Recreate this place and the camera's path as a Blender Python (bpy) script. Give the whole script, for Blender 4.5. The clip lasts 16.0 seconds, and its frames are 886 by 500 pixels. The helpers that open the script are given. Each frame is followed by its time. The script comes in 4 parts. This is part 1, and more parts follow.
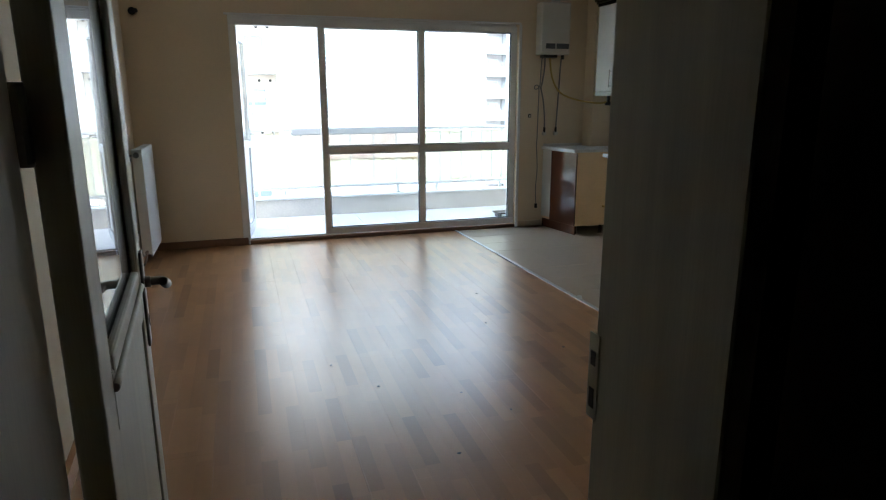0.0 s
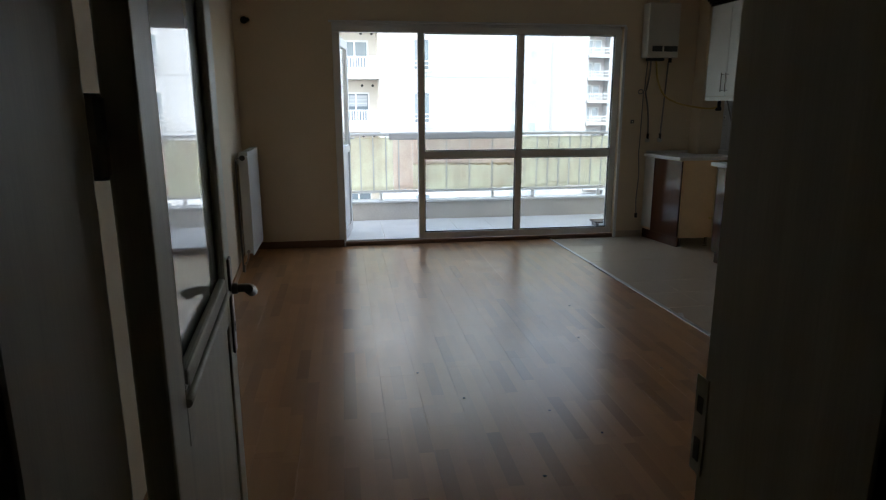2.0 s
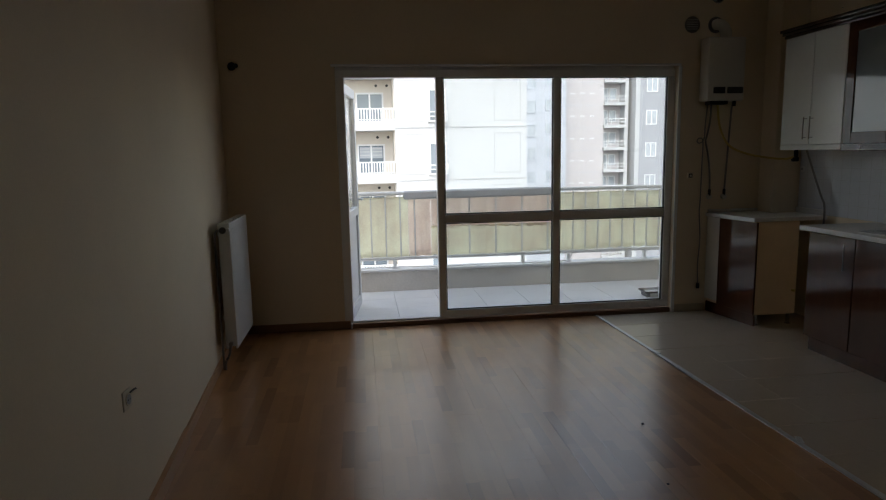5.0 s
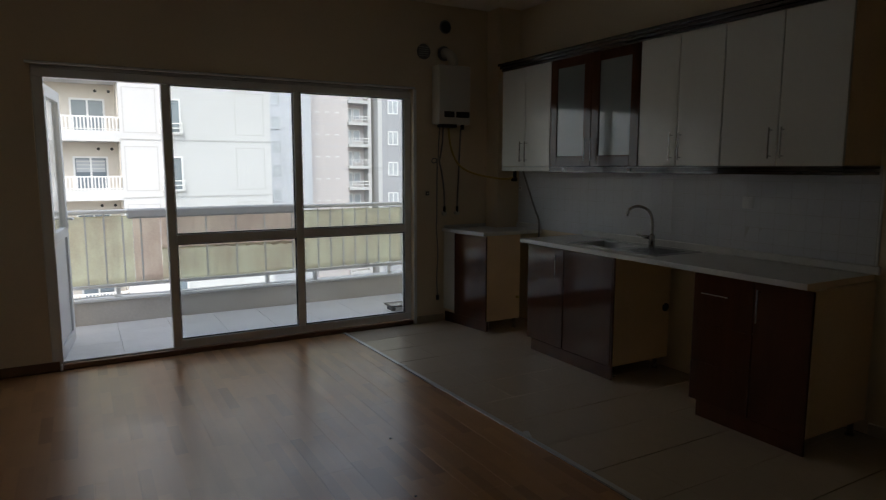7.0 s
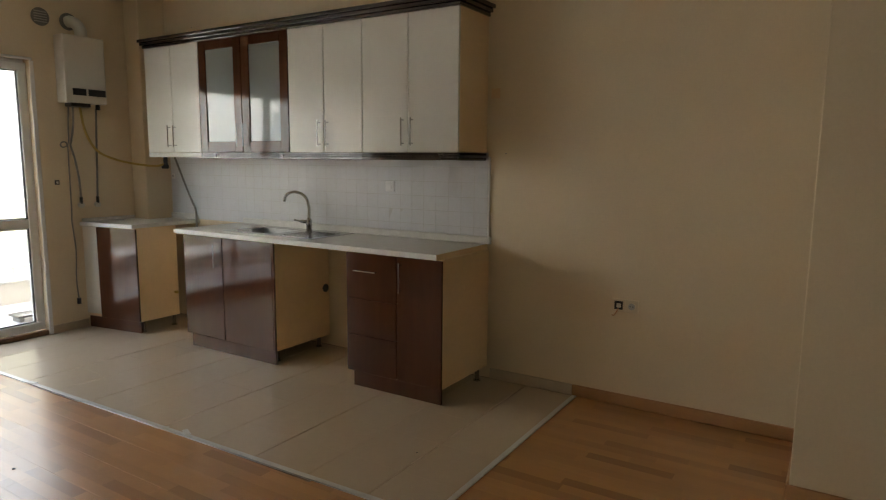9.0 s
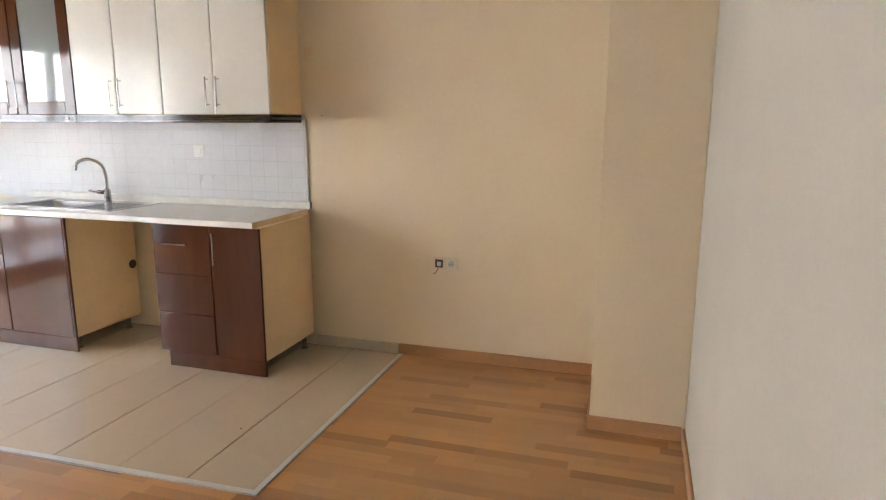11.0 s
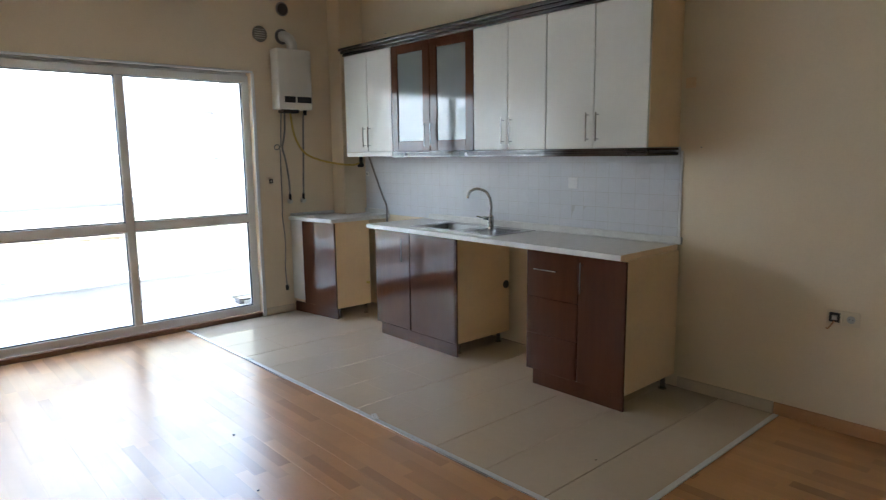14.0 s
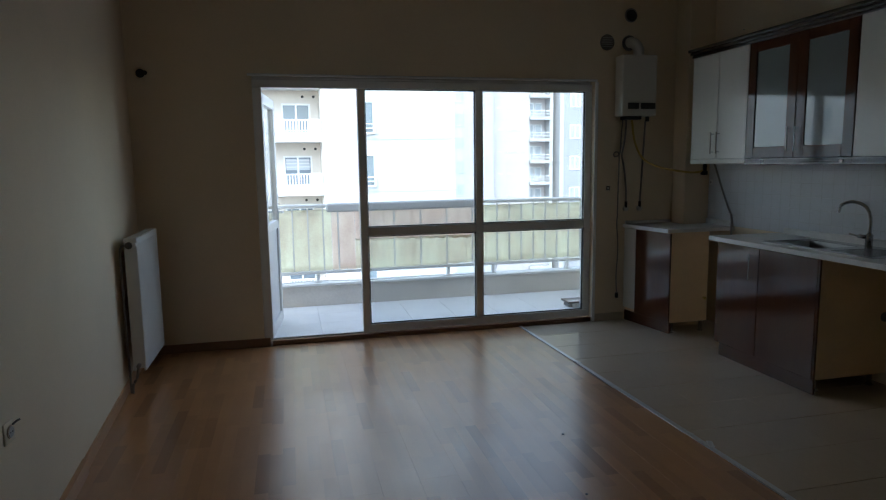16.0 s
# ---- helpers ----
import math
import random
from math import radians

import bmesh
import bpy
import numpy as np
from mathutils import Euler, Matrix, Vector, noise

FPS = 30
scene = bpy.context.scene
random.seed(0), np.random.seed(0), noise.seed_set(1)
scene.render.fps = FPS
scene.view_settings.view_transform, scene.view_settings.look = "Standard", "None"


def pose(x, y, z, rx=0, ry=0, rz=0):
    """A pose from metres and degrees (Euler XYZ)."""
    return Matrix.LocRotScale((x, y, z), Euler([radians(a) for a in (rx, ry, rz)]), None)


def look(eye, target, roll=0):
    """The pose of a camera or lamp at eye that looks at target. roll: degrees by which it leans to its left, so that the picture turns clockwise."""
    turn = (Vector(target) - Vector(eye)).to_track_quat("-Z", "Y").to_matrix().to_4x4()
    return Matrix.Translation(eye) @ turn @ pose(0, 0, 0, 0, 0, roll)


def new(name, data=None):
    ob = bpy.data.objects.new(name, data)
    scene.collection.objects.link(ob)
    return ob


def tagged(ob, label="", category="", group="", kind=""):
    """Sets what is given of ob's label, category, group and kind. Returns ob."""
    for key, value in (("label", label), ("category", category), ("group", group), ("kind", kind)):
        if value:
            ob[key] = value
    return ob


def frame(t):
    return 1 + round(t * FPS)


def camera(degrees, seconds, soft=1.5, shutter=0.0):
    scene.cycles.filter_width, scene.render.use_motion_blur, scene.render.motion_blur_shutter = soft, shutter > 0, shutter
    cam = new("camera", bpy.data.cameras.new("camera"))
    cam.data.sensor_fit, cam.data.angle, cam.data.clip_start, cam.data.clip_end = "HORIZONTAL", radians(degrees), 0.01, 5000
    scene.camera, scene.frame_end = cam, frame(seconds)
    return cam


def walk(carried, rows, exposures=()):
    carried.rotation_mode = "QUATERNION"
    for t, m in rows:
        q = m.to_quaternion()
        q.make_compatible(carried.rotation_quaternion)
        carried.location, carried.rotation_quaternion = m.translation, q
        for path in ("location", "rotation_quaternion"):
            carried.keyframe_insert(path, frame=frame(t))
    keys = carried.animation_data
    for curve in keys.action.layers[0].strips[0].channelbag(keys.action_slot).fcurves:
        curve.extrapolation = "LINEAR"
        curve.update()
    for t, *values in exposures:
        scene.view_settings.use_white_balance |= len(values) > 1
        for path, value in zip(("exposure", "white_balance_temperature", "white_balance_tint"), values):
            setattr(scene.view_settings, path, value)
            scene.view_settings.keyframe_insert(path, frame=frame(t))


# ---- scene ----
cam = camera(69.4, 16.0, soft=1.15, shutter=0.12)

PATH = [
    (0, (-0.051, -0.895, 1.489), (0.527, 0.963, 1.027), -0.1),
    (0.5, (-0.054, -0.895, 1.492), (0.393, 1.007, 1.066), -0.4),
    (1, (-0.05, -0.907, 1.508), (0.328, 1.02, 1.129), -0.4),
    (1.5, (-0.031, -0.917, 1.515), (0.306, 1.02, 1.148), 0.6),
    (2, (-0.017, -0.812, 1.497), (0.277, 1.114, 1.048), -0.1),
    (2.5, (-0.003, -0.548, 1.498), (0.3, 1.381, 1.066), -0.3),
    (3, (0.031, -0.298, 1.475), (0.230, 1.647, 1.059), -0.5),
    (5.5, (0.086, 0.408, 1.571), (0.379, 2.368, 1.302), -1.6),
    (6, (0.058, 0.45, 1.585), (0.532, 2.378, 1.341), -1.5),
    (6.5, (0.101, 0.434, 1.575), (0.814, 2.286, 1.323), -0.5),
    (7, (0.158, 0.413, 1.539), (1.136, 2.139, 1.284), 0.1),
    (7.5, (0.197, 0.396, 1.542), (1.433, 1.949, 1.295), 1.0),
    (8, (0.231, 0.361, 1.526), (1.657, 1.739, 1.269), 1.2),
    (8.5, (0.231, 0.33, 1.547), (1.796, 1.544, 1.27), 0.9),
    (9, (0.24, 0.293, 1.499), (1.92, 1.343, 1.223), 0.5),
    (9.5, (0.23, 0.29, 1.489), (2.024, 1.126, 1.207), 0.2),
    (10, (0.251, 0.236, 1.484), (2.117, 0.888, 1.173), -0.1),
    (12.5, (0.32, 0.22, 1.538), (2.19, 0.788, 1.112), 0.6),
    (13, (0.321, 0.235, 1.519), (2.068, 1.137, 1.151), 0.1),
    (13.5, (0.297, 0.264, 1.52), (1.871, 1.459, 1.213), 0.1),
    (14, (0.258, 0.315, 1.533), (1.576, 1.789, 1.234), -0.7),
    (14.5, (0.213, 0.368, 1.54), (1.3, 2.023, 1.258), -1.3),
    (15, (0.192, 0.365, 1.536), (1.024, 2.164, 1.274), -1.2),
    (15.5, (0.176, 0.368, 1.571), (0.818, 2.241, 1.289), -0.9),
    (16, (0.158, 0.368, 1.545), (0.619, 2.295, 1.277), -0.8),
]
BASE = 2.13
EXPOSURE = [(0, 1.36, 6000, 4), (0.5, 1.16, 6050, 4), (1.0, 0.96, 6100, 5), (1.5, 0.6, 6200, 6), (2.0, 0.22, 6300, 6), (3.0, 0.05, 6400, 6), (5.5, -0.55, 6900, 10), (6.5, -0.66, 6900, 10), (7.5, -0.6, 7000, 10), (8.0, 0.0, 7050, 8),
            (8.5, 0.95, 7400, 10), (9.0, 1.98, 7750, 11), (9.5, 3.02, 7950, 12), (10.0, 3.5, 7600, 16), (12.5, 3.7, 6520, 15), (13.0, 3.76, 6450, 14), (13.5, 3.45, 6250, 10), (14.0, 2.42, 6050, 9),
            (14.5, 1.4, 5850, 2), (15.0, 0.75, 5750, 2), (15.5, 0.36, 5800, 3), (16.0, 0.08, 5850, 4)]
walk(cam, [(t, look(eye, target, roll)) for t, eye, target, roll in PATH], [(t, BASE + e, k, g) for t, e, k, g in EXPOSURE])

# ---- light ----
SUN_EL, SUN_AZ = 52.0, 200.0          # degrees; azimuth from +y towards +x
world = bpy.data.worlds.new("sky")
scene.world = world
world.use_nodes = True
wn = world.node_tree
sky = wn.nodes.new("ShaderNodeTexSky")
sky.sky_type = "NISHITA"
sky.sun_disc = False
sky.sun_elevation, sky.sun_rotation = radians(SUN_EL), radians(SUN_AZ)
haze = wn.nodes.new("ShaderNodeHueSaturation")      # hazy white sky
haze.inputs["Saturation"].default_value = 0.65
wn.links.new(sky.outputs[0], haze.inputs["Color"])
wn.links.new(haze.outputs[0], wn.nodes["Background"].inputs[0])
wn.nodes["Background"].inputs[1].default_value = 0.15
sun_data = bpy.data.lights.new("sun", "SUN")
sun_data.energy, sun_data.angle, sun_data.color = 0.7, radians(12), (1.0, 0.96, 0.90)
sun = new("sun", sun_data)
az, el = radians(SUN_AZ), radians(SUN_EL)
sun.matrix_basis = look((math.sin(az) * math.cos(el) * 30, math.cos(az) * math.cos(el) * 30, math.sin(el) * 30), (0, 0, 0))


# ---- materials ----
def mat(name, color, rough=0.5, metal=0.0, vary=0.06, scale=3.0, grain=40.0, bump=0.05, coat=0.0, dist=0.002, spec=0.5, stretch=(1, 1, 1), random_obj=0.0):
    """Principled surface with two scales of colour variation and fine relief."""
    m = bpy.data.materials.new(name)
    m.use_nodes = True
    t = m.node_tree
    b = t.nodes["Principled BSDF"]
    b.inputs["Metallic"].default_value = metal
    b.inputs["Specular IOR Level"].default_value = spec
    b.inputs["Coat Weight"].default_value = coat
    b.inputs["Coat Roughness"].default_value = 0.06
    geo = t.nodes.new("ShaderNodeNewGeometry")
    mp = t.nodes.new("ShaderNodeMapping")
    mp.inputs["Scale"].default_value = stretch
    t.links.new(geo.outputs["Position"], mp.inputs[0])
    n1 = t.nodes.new("ShaderNodeTexNoise")
    n1.inputs["Scale"].default_value, n1.inputs["Detail"].default_value = scale, 4
    n2 = t.nodes.new("ShaderNodeTexNoise")
    n2.inputs["Scale"].default_value, n2.inputs["Detail"].default_value = grain, 3
    for n in (n1, n2):
        t.links.new(mp.outputs[0], n.inputs["Vector"])
    mixv = t.nodes.new("ShaderNodeMath")
    mixv.operation = "MULTIPLY_ADD"
    t.links.new(n2.outputs[0], mixv.inputs[0])
    mixv.inputs[1].default_value = 0.4
    t.links.new(n1.outputs[0], mixv.inputs[2])
    src = mixv.outputs[0]
    if random_obj:
        oi = t.nodes.new("ShaderNodeObjectInfo")
        ad = t.nodes.new("ShaderNodeMath")
        ad.operation = "MULTIPLY_ADD"
        t.links.new(oi.outputs["Random"], ad.inputs[0])
        ad.inputs[1].default_value = random_obj
        t.links.new(src, ad.inputs[2])
        src = ad.outputs[0]
    ramp = t.nodes.new("ShaderNodeValToRGB")
    e = ramp.color_ramp.elements
    e[0].position, e[1].position = 0.35, 1.05 + random_obj
    e[0].color = (*[max(0, c * (1 - vary * 1.6)) for c in color], 1)
    e[1].color = (*[min(1, c * (1 + vary)) for c in color], 1)
    t.links.new(src, ramp.inputs[0])
    t.links.new(ramp.outputs[0], b.inputs["Base Color"])
    rr = t.nodes.new("ShaderNodeMapRange")
    rr.inputs["To Min"].default_value, rr.inputs["To Max"].default_value = max(0.02, rough * 0.85), min(1, rough * 1.15)
    t.links.new(n1.outputs[0], rr.inputs[0])
    t.links.new(rr.outputs[0], b.inputs["Roughness"])
    if bump:
        bp = t.nodes.new("ShaderNodeBump")
        bp.inputs["Strength"].default_value, bp.inputs["Distance"].default_value = bump, dist
        t.links.new(n2.outputs[0], bp.inputs["Height"])
        t.links.new(bp.outputs[0], b.inputs["Normal"])
    return m


def laminate_material():
    """Three-strip beech laminate: strips along y of about 65 mm by 400 mm in differing tones, with grain."""
    m = mat("laminate", (0.49, 0.245, 0.098), rough=0.31, spec=0.4, coat=1.0, vary=0.07, scale=1.3, grain=40, bump=0.015, stretch=(9, 0.6, 1), dist=0.0004)
    t = m.node_tree
    b = t.nodes["Principled BSDF"]
    b.inputs["Coat Roughness"].default_value = 0.25
    b.inputs["Coat IOR"].default_value = 1.6
    geo = t.nodes.new("ShaderNodeNewGeometry")
    oi = t.nodes.new("ShaderNodeObjectInfo")
    sep = t.nodes.new("ShaderNodeSeparateXYZ")
    t.links.new(geo.outputs["Position"], sep.inputs[0])

    def math_node(op, a, bb=None, c=None):
        n = t.nodes.new("ShaderNodeMath")
        n.operation = op
        for i, v in enumerate((a, bb, c)):
            if v is None:
                continue
            if isinstance(v, (int, float)):
                n.inputs[i].default_value = v
            else:
                t.links.new(v, n.inputs[i])
        return n.outputs[0]
    row = math_node("FLOOR", math_node("DIVIDE", sep.outputs[0], 0.0653))
    w1 = t.nodes.new("ShaderNodeTexWhiteNoise")
    w1.noise_dimensions = "1D"
    t.links.new(row, w1.inputs["W"])
    shifted = math_node("ADD", math_node("DIVIDE", sep.outputs[1], 0.43), math_node("MULTIPLY", w1.outputs[0], 7.3))
    cell = math_node("FLOOR", shifted)
    comb = t.nodes.new("ShaderNodeCombineXYZ")
    t.links.new(row, comb.inputs[0])
    t.links.new(cell, comb.inputs[1])
    w2 = t.nodes.new("ShaderNodeTexWhiteNoise")
    w2.noise_dimensions = "2D"
    t.links.new(comb.outputs[0], w2.inputs["Vector"])
    tone = t.nodes.new("ShaderNodeValToRGB")
    e = tone.color_ramp.elements
    e[0].position, e[1].position = 0.0, 1.0
    e[0].color, e[1].color = (0.67, 0.61, 0.56, 1), (1.07, 1.07, 1.05, 1)
    mid = e.new(0.22)
    mid.color = (0.88, 0.86, 0.84, 1)
    t.links.new(w2.outputs[0], tone.inputs[0])
    mul = t.nodes.new("ShaderNodeMix")
    mul.data_type, mul.blend_type = "RGBA", "MULTIPLY"
    mul.inputs[0].default_value = 1.0
    old = b.inputs["Base Color"].links[0].from_socket
    t.links.new(old, mul.inputs[6])
    t.links.new(tone.outputs[0], mul.inputs[7])
    t.links.new(mul.outputs[2], b.inputs["Base Color"])
    # wiped, dull smears in the gloss
    sm = t.nodes.new("ShaderNodeTexNoise")
    sm.inputs["Scale"].default_value, sm.inputs["Detail"].default_value, sm.inputs["Distortion"].default_value = 1.7, 4.0, 0.3
    t.links.new(geo.outputs["Position"], sm.inputs["Vector"])
    sr = t.nodes.new("ShaderNodeMapRange")
    sr.inputs["From Min"].default_value, sr.inputs["From Max"].default_value = 0.2, 0.8
    sr.inputs["To Min"].default_value, sr.inputs["To Max"].default_value = 0.30, 0.37
    t.links.new(sm.outputs[0], sr.inputs[0])
    t.links.new(sr.outputs[0], b.inputs["Roughness"])
    wide = t.nodes.new("ShaderNodeTexNoise")
    wide.inputs["Scale"].default_value, wide.inputs["Detail"].default_value, wide.inputs["Roughness"].default_value = 2.6, 3.0, 0.5
    t.links.new(geo.outputs["Position"], wide.inputs["Vector"])
    for socket_name, lo, hi in (("Coat Roughness", 0.24, 0.27), ("Coat Weight", 0.62, 1.0)):
        cr = t.nodes.new("ShaderNodeMapRange")
        cr.inputs["From Min"].default_value, cr.inputs["From Max"].default_value = 0.3, 0.7
        cr.inputs["To Min"].default_value, cr.inputs["To Max"].default_value = lo, hi
        t.links.new(wide.outputs[0], cr.inputs[0])
        t.links.new(cr.outputs[0], b.inputs[socket_name])
    return m


def pane_material(name, tint, strength=1.0):
    """Clear pane: sees straight through, with a mirror gloss that grows at grazing angles."""
    m = bpy.data.materials.new(name)
    m.use_nodes = True
    t = m.node_tree
    t.nodes.remove(t.nodes["Principled BSDF"])
    tr, gl = t.nodes.new("ShaderNodeBsdfTransparent"), t.nodes.new("ShaderNodeBsdfGlossy")
    tr.inputs[0].default_value = (*tint, 1)
    gl.inputs["Roughness"].default_value = 0.01
    lw, mx = t.nodes.new("ShaderNodeLayerWeight"), t.nodes.new("ShaderNodeMixShader")
    pw, rg = t.nodes.new("ShaderNodeMath"), t.nodes.new("ShaderNodeMapRange")
    pw.operation = "POWER"
    pw.inputs[1].default_value = 5.0
    t.links.new(lw.outputs["Facing"], pw.inputs[0])
    t.links.new(pw.outputs[0], rg.inputs[0])
    rg.inputs["To Min"].default_value, rg.inputs["To Max"].default_value = 0.04 * strength, 1.0
    lw.inputs[0].default_value = 0.5
    t.links.new(rg.outputs[0], mx.inputs[0])
    t.links.new(tr.outputs[0], mx.inputs[1])
    t.links.new(gl.outputs[0], mx.inputs[2])
    t.links.new(mx.outputs[0], t.nodes["Material Output"].inputs[0])
    return m


def frosted_material(name, tint, rough, transmit):
    m = mat(name, tint, rough=rough, vary=0.02, bump=0.0, coat=1.0)
    b = m.node_tree.nodes["Principled BSDF"]
    b.inputs["Transmission Weight"].default_value = transmit
    b.inputs["Coat Roughness"].default_value = 0.02
    b.inputs["Coat IOR"].default_value = 1.7
    b.inputs["Specular IOR Level"].default_value = 0.1
    return m


def canvas_material(name, color):
    """Thin canvas that lets part of the daylight through."""
    m = mat(name, color, rough=0.9, vary=0.13, scale=3.5, grain=60, bump=0.1)
    t = m.node_tree
    b = t.nodes["Principled BSDF"]
    tl, mx = t.nodes.new("ShaderNodeBsdfTranslucent"), t.nodes.new("ShaderNodeMixShader")
    t.links.new(b.inputs["Base Color"].links[0].from_socket, tl.inputs[0])
    mx.inputs[0].default_value = 0.75
    t.links.new(b.outputs[0], mx.inputs[1])
    t.links.new(tl.outputs[0], mx.inputs[2])
    t.links.new(mx.outputs[0], t.nodes["Material Output"].inputs[0])
    return m


WALL = mat("cream_paint", (0.76, 0.638, 0.465), rough=0.75, vary=0.05, scale=1.6, grain=90, bump=0.06, dist=0.001)
WALL_GREY = mat("pale_grey_paint", (0.575, 0.55, 0.48), rough=0.75, vary=0.05, scale=1.6, grain=90, bump=0.06, dist=0.001)
CEIL = mat("ceiling_paint", (0.80, 0.77, 0.70), rough=0.85, vary=0.04)
LAMINATE = laminate_material()
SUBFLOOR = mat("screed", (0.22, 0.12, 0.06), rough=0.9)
TILE = mat("floor_tile", (0.50, 0.40, 0.29), rough=0.345, coat=0.35, vary=0.05, scale=1.5, grain=25, bump=0.02, random_obj=0.15)
GROUT = mat("floor_grout", (0.22, 0.17, 0.125), rough=0.9)
BOARD_WOOD = mat("skirting_wood", (0.50, 0.27, 0.13), rough=0.4, vary=0.12, scale=2, grain=30, stretch=(6, 1, 6))
BOARD_DARK = mat("skirting_dark", (0.22, 0.12, 0.065), rough=0.45, vary=0.14)
BOARD_TILE = mat("skirting_tile", (0.55, 0.46, 0.35), rough=0.4, vary=0.1)
ALU = mat("aluminium", (0.64, 0.65, 0.655), rough=0.38, metal=0.5, vary=0.06)
CHROME = mat("chrome", (0.40, 0.41, 0.42), rough=0.08, metal=1.0, vary=0.03, bump=0)
STEEL = mat("brushed_steel", (0.43, 0.43, 0.43), rough=0.22, metal=1.0, vary=0.06, grain=120)
# brighter copy of the sink steel; lifts the bowl's dark inside by colour
STEEL_BOWL_LIT = mat("bowl_steel_lit", (0.68, 0.68, 0.67), rough=0.36, metal=1.0, vary=0.05, grain=120)
NICKEL = mat("dull_nickel", (0.30, 0.28, 0.26), rough=0.36, metal=1.0, vary=0.05)
PVC = mat("white_pvc", (0.78, 0.78, 0.77), rough=0.38, vary=0.03, bump=0.01)
PVC_GREY = mat("frame_pvc", (0.85, 0.85, 0.84), rough=0.35, vary=0.04, bump=0.01)
GASKET = mat("black_rubber", (0.02, 0.02, 0.02), rough=0.6)
DOORPAINT = mat("door_paint", (0.65, 0.625, 0.52), rough=0.45, vary=0.12, scale=2, grain=30, bump=0.24, stretch=(9, 9, 0.45), dist=0.0018)
CHERRY = mat("cherry_lacquer", (0.076, 0.0265, 0.012), rough=0.10, vary=0.12, scale=3, grain=14, bump=0.02, coat=0.1, spec=0.36, stretch=(5, 5, 0.6))
DARKTRIM = mat("dark_trim", (0.034, 0.019, 0.014), rough=0.11, vary=0.06, coat=0.5)
WHITEGLOSS = mat("white_lacquer", (0.70, 0.69, 0.63), rough=0.19, vary=0.03, bump=0.01, spec=0.4)
CARCASS = mat("cream_chipboard", (0.78, 0.575, 0.355), rough=0.5, vary=0.06, bump=0.03)
WORKTOP = mat("worktop", (0.69, 0.675, 0.64), rough=0.33, vary=0.07, scale=20, grain=120, bump=0.03)
SPLASH = mat("splash_tile", (0.63, 0.64, 0.66), rough=0.34, spec=0.3, vary=0.05, random_obj=0.1, bump=0.02)
SPLASH_GROUT = mat("splash_grout", (0.55, 0.545, 0.53), rough=0.9)
PLASTIC = mat("white_plastic", (0.64, 0.61, 0.54), rough=0.35, vary=0.03, bump=0)
IVORY = mat("ivory_plastic", (0.72, 0.62, 0.46), rough=0.4, vary=0.04, bump=0)
BLACK = mat("black_plastic", (0.015, 0.015, 0.016), rough=0.3)
GREYHOSE = mat("grey_hose", (0.22, 0.21, 0.20), rough=0.45)
YELLOWHOSE = mat("yellow_hose", (0.60, 0.42, 0.11), rough=0.45)
RADIATOR = mat("radiator_enamel", (0.72, 0.725, 0.70), rough=0.42, vary=0.03, bump=0.01)
CONCRETE = mat("balcony_render", (0.70, 0.66, 0.60), rough=0.85, vary=0.12, scale=2.5, bump=0.15)
BALCTILE = mat("balcony_tile", (0.84, 0.84, 0.83), rough=0.4, vary=0.06, random_obj=0.08)
RAILWHITE = mat("rail_paint", (0.80, 0.80, 0.78), rough=0.4, vary=0.04)
FABRIC_Y = canvas_material("yellow_canvas", (0.98, 0.89, 0.75))
FABRIC_O = canvas_material("faded_orange_canvas", (0.97, 0.82, 0.73))
FACADE_W = mat("white_render", (0.575, 0.575, 0.568), rough=0.9, vary=0.03, scale=0.4, grain=8, bump=0.05)
FACADE_GREY = mat("grey_render", (0.41, 0.415, 0.43), rough=0.9, vary=0.05, scale=0.3, grain=6)
FACADE_PINK = mat("rosy_render", (0.60, 0.56, 0.55), rough=0.9, vary=0.05, scale=0.3, grain=6)
FACADE_BLUE = mat("blue_grey_render", (0.55, 0.57, 0.60), rough=0.9, vary=0.05, scale=0.3, grain=6)
RECESS = mat("recess_render", (0.68, 0.63, 0.56), rough=0.9, vary=0.04)
GROOVE = mat("joint_grey", (0.48, 0.475, 0.465), rough=0.9)
# aerial haze is put into the pale colour of the towers' panes
HAZEGLASS = mat("window_pane_hazed", (0.49, 0.52, 0.55), rough=0.15, vary=0.15, scale=0.6, bump=0)
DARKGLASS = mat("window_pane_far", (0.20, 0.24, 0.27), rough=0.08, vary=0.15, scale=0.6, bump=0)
GROUND = mat("asphalt", (0.06, 0.06, 0.062), rough=0.95, vary=0.15, scale=0.5)
CLEAR = pane_material("clear_pane", (0.93, 0.95, 0.95))
FROSTED = frosted_material("frosted_pane", (0.25, 0.285, 0.27), 0.25, 0.3)
DOORGLASS = frosted_material("door_pane", (0.11, 0.125, 0.11), 0.3, 0.0)
# brown-black that stands in for the unlit hall
HALL_SHADE = mat("hall_shade_brown", (0.075, 0.055, 0.04), rough=0.6, vary=0.1)
DIRT = mat("dark_debris", (0.05, 0.045, 0.04), rough=0.9)
FOIL = mat("tape_residue", (0.60, 0.60, 0.59), rough=0.4, metal=0.3)


# ---- building helpers ----
LOCAL = set()


def thing(name, m, label, category, group="", kind="", local=False):
    ob = new(name)
    ob.empty_display_size = 0.1
    ob.matrix_basis = m if isinstance(m, Matrix) else Matrix.Translation(m)
    if local:
        LOCAL.add(ob.name)
    return tagged(ob, label, category, group, kind)


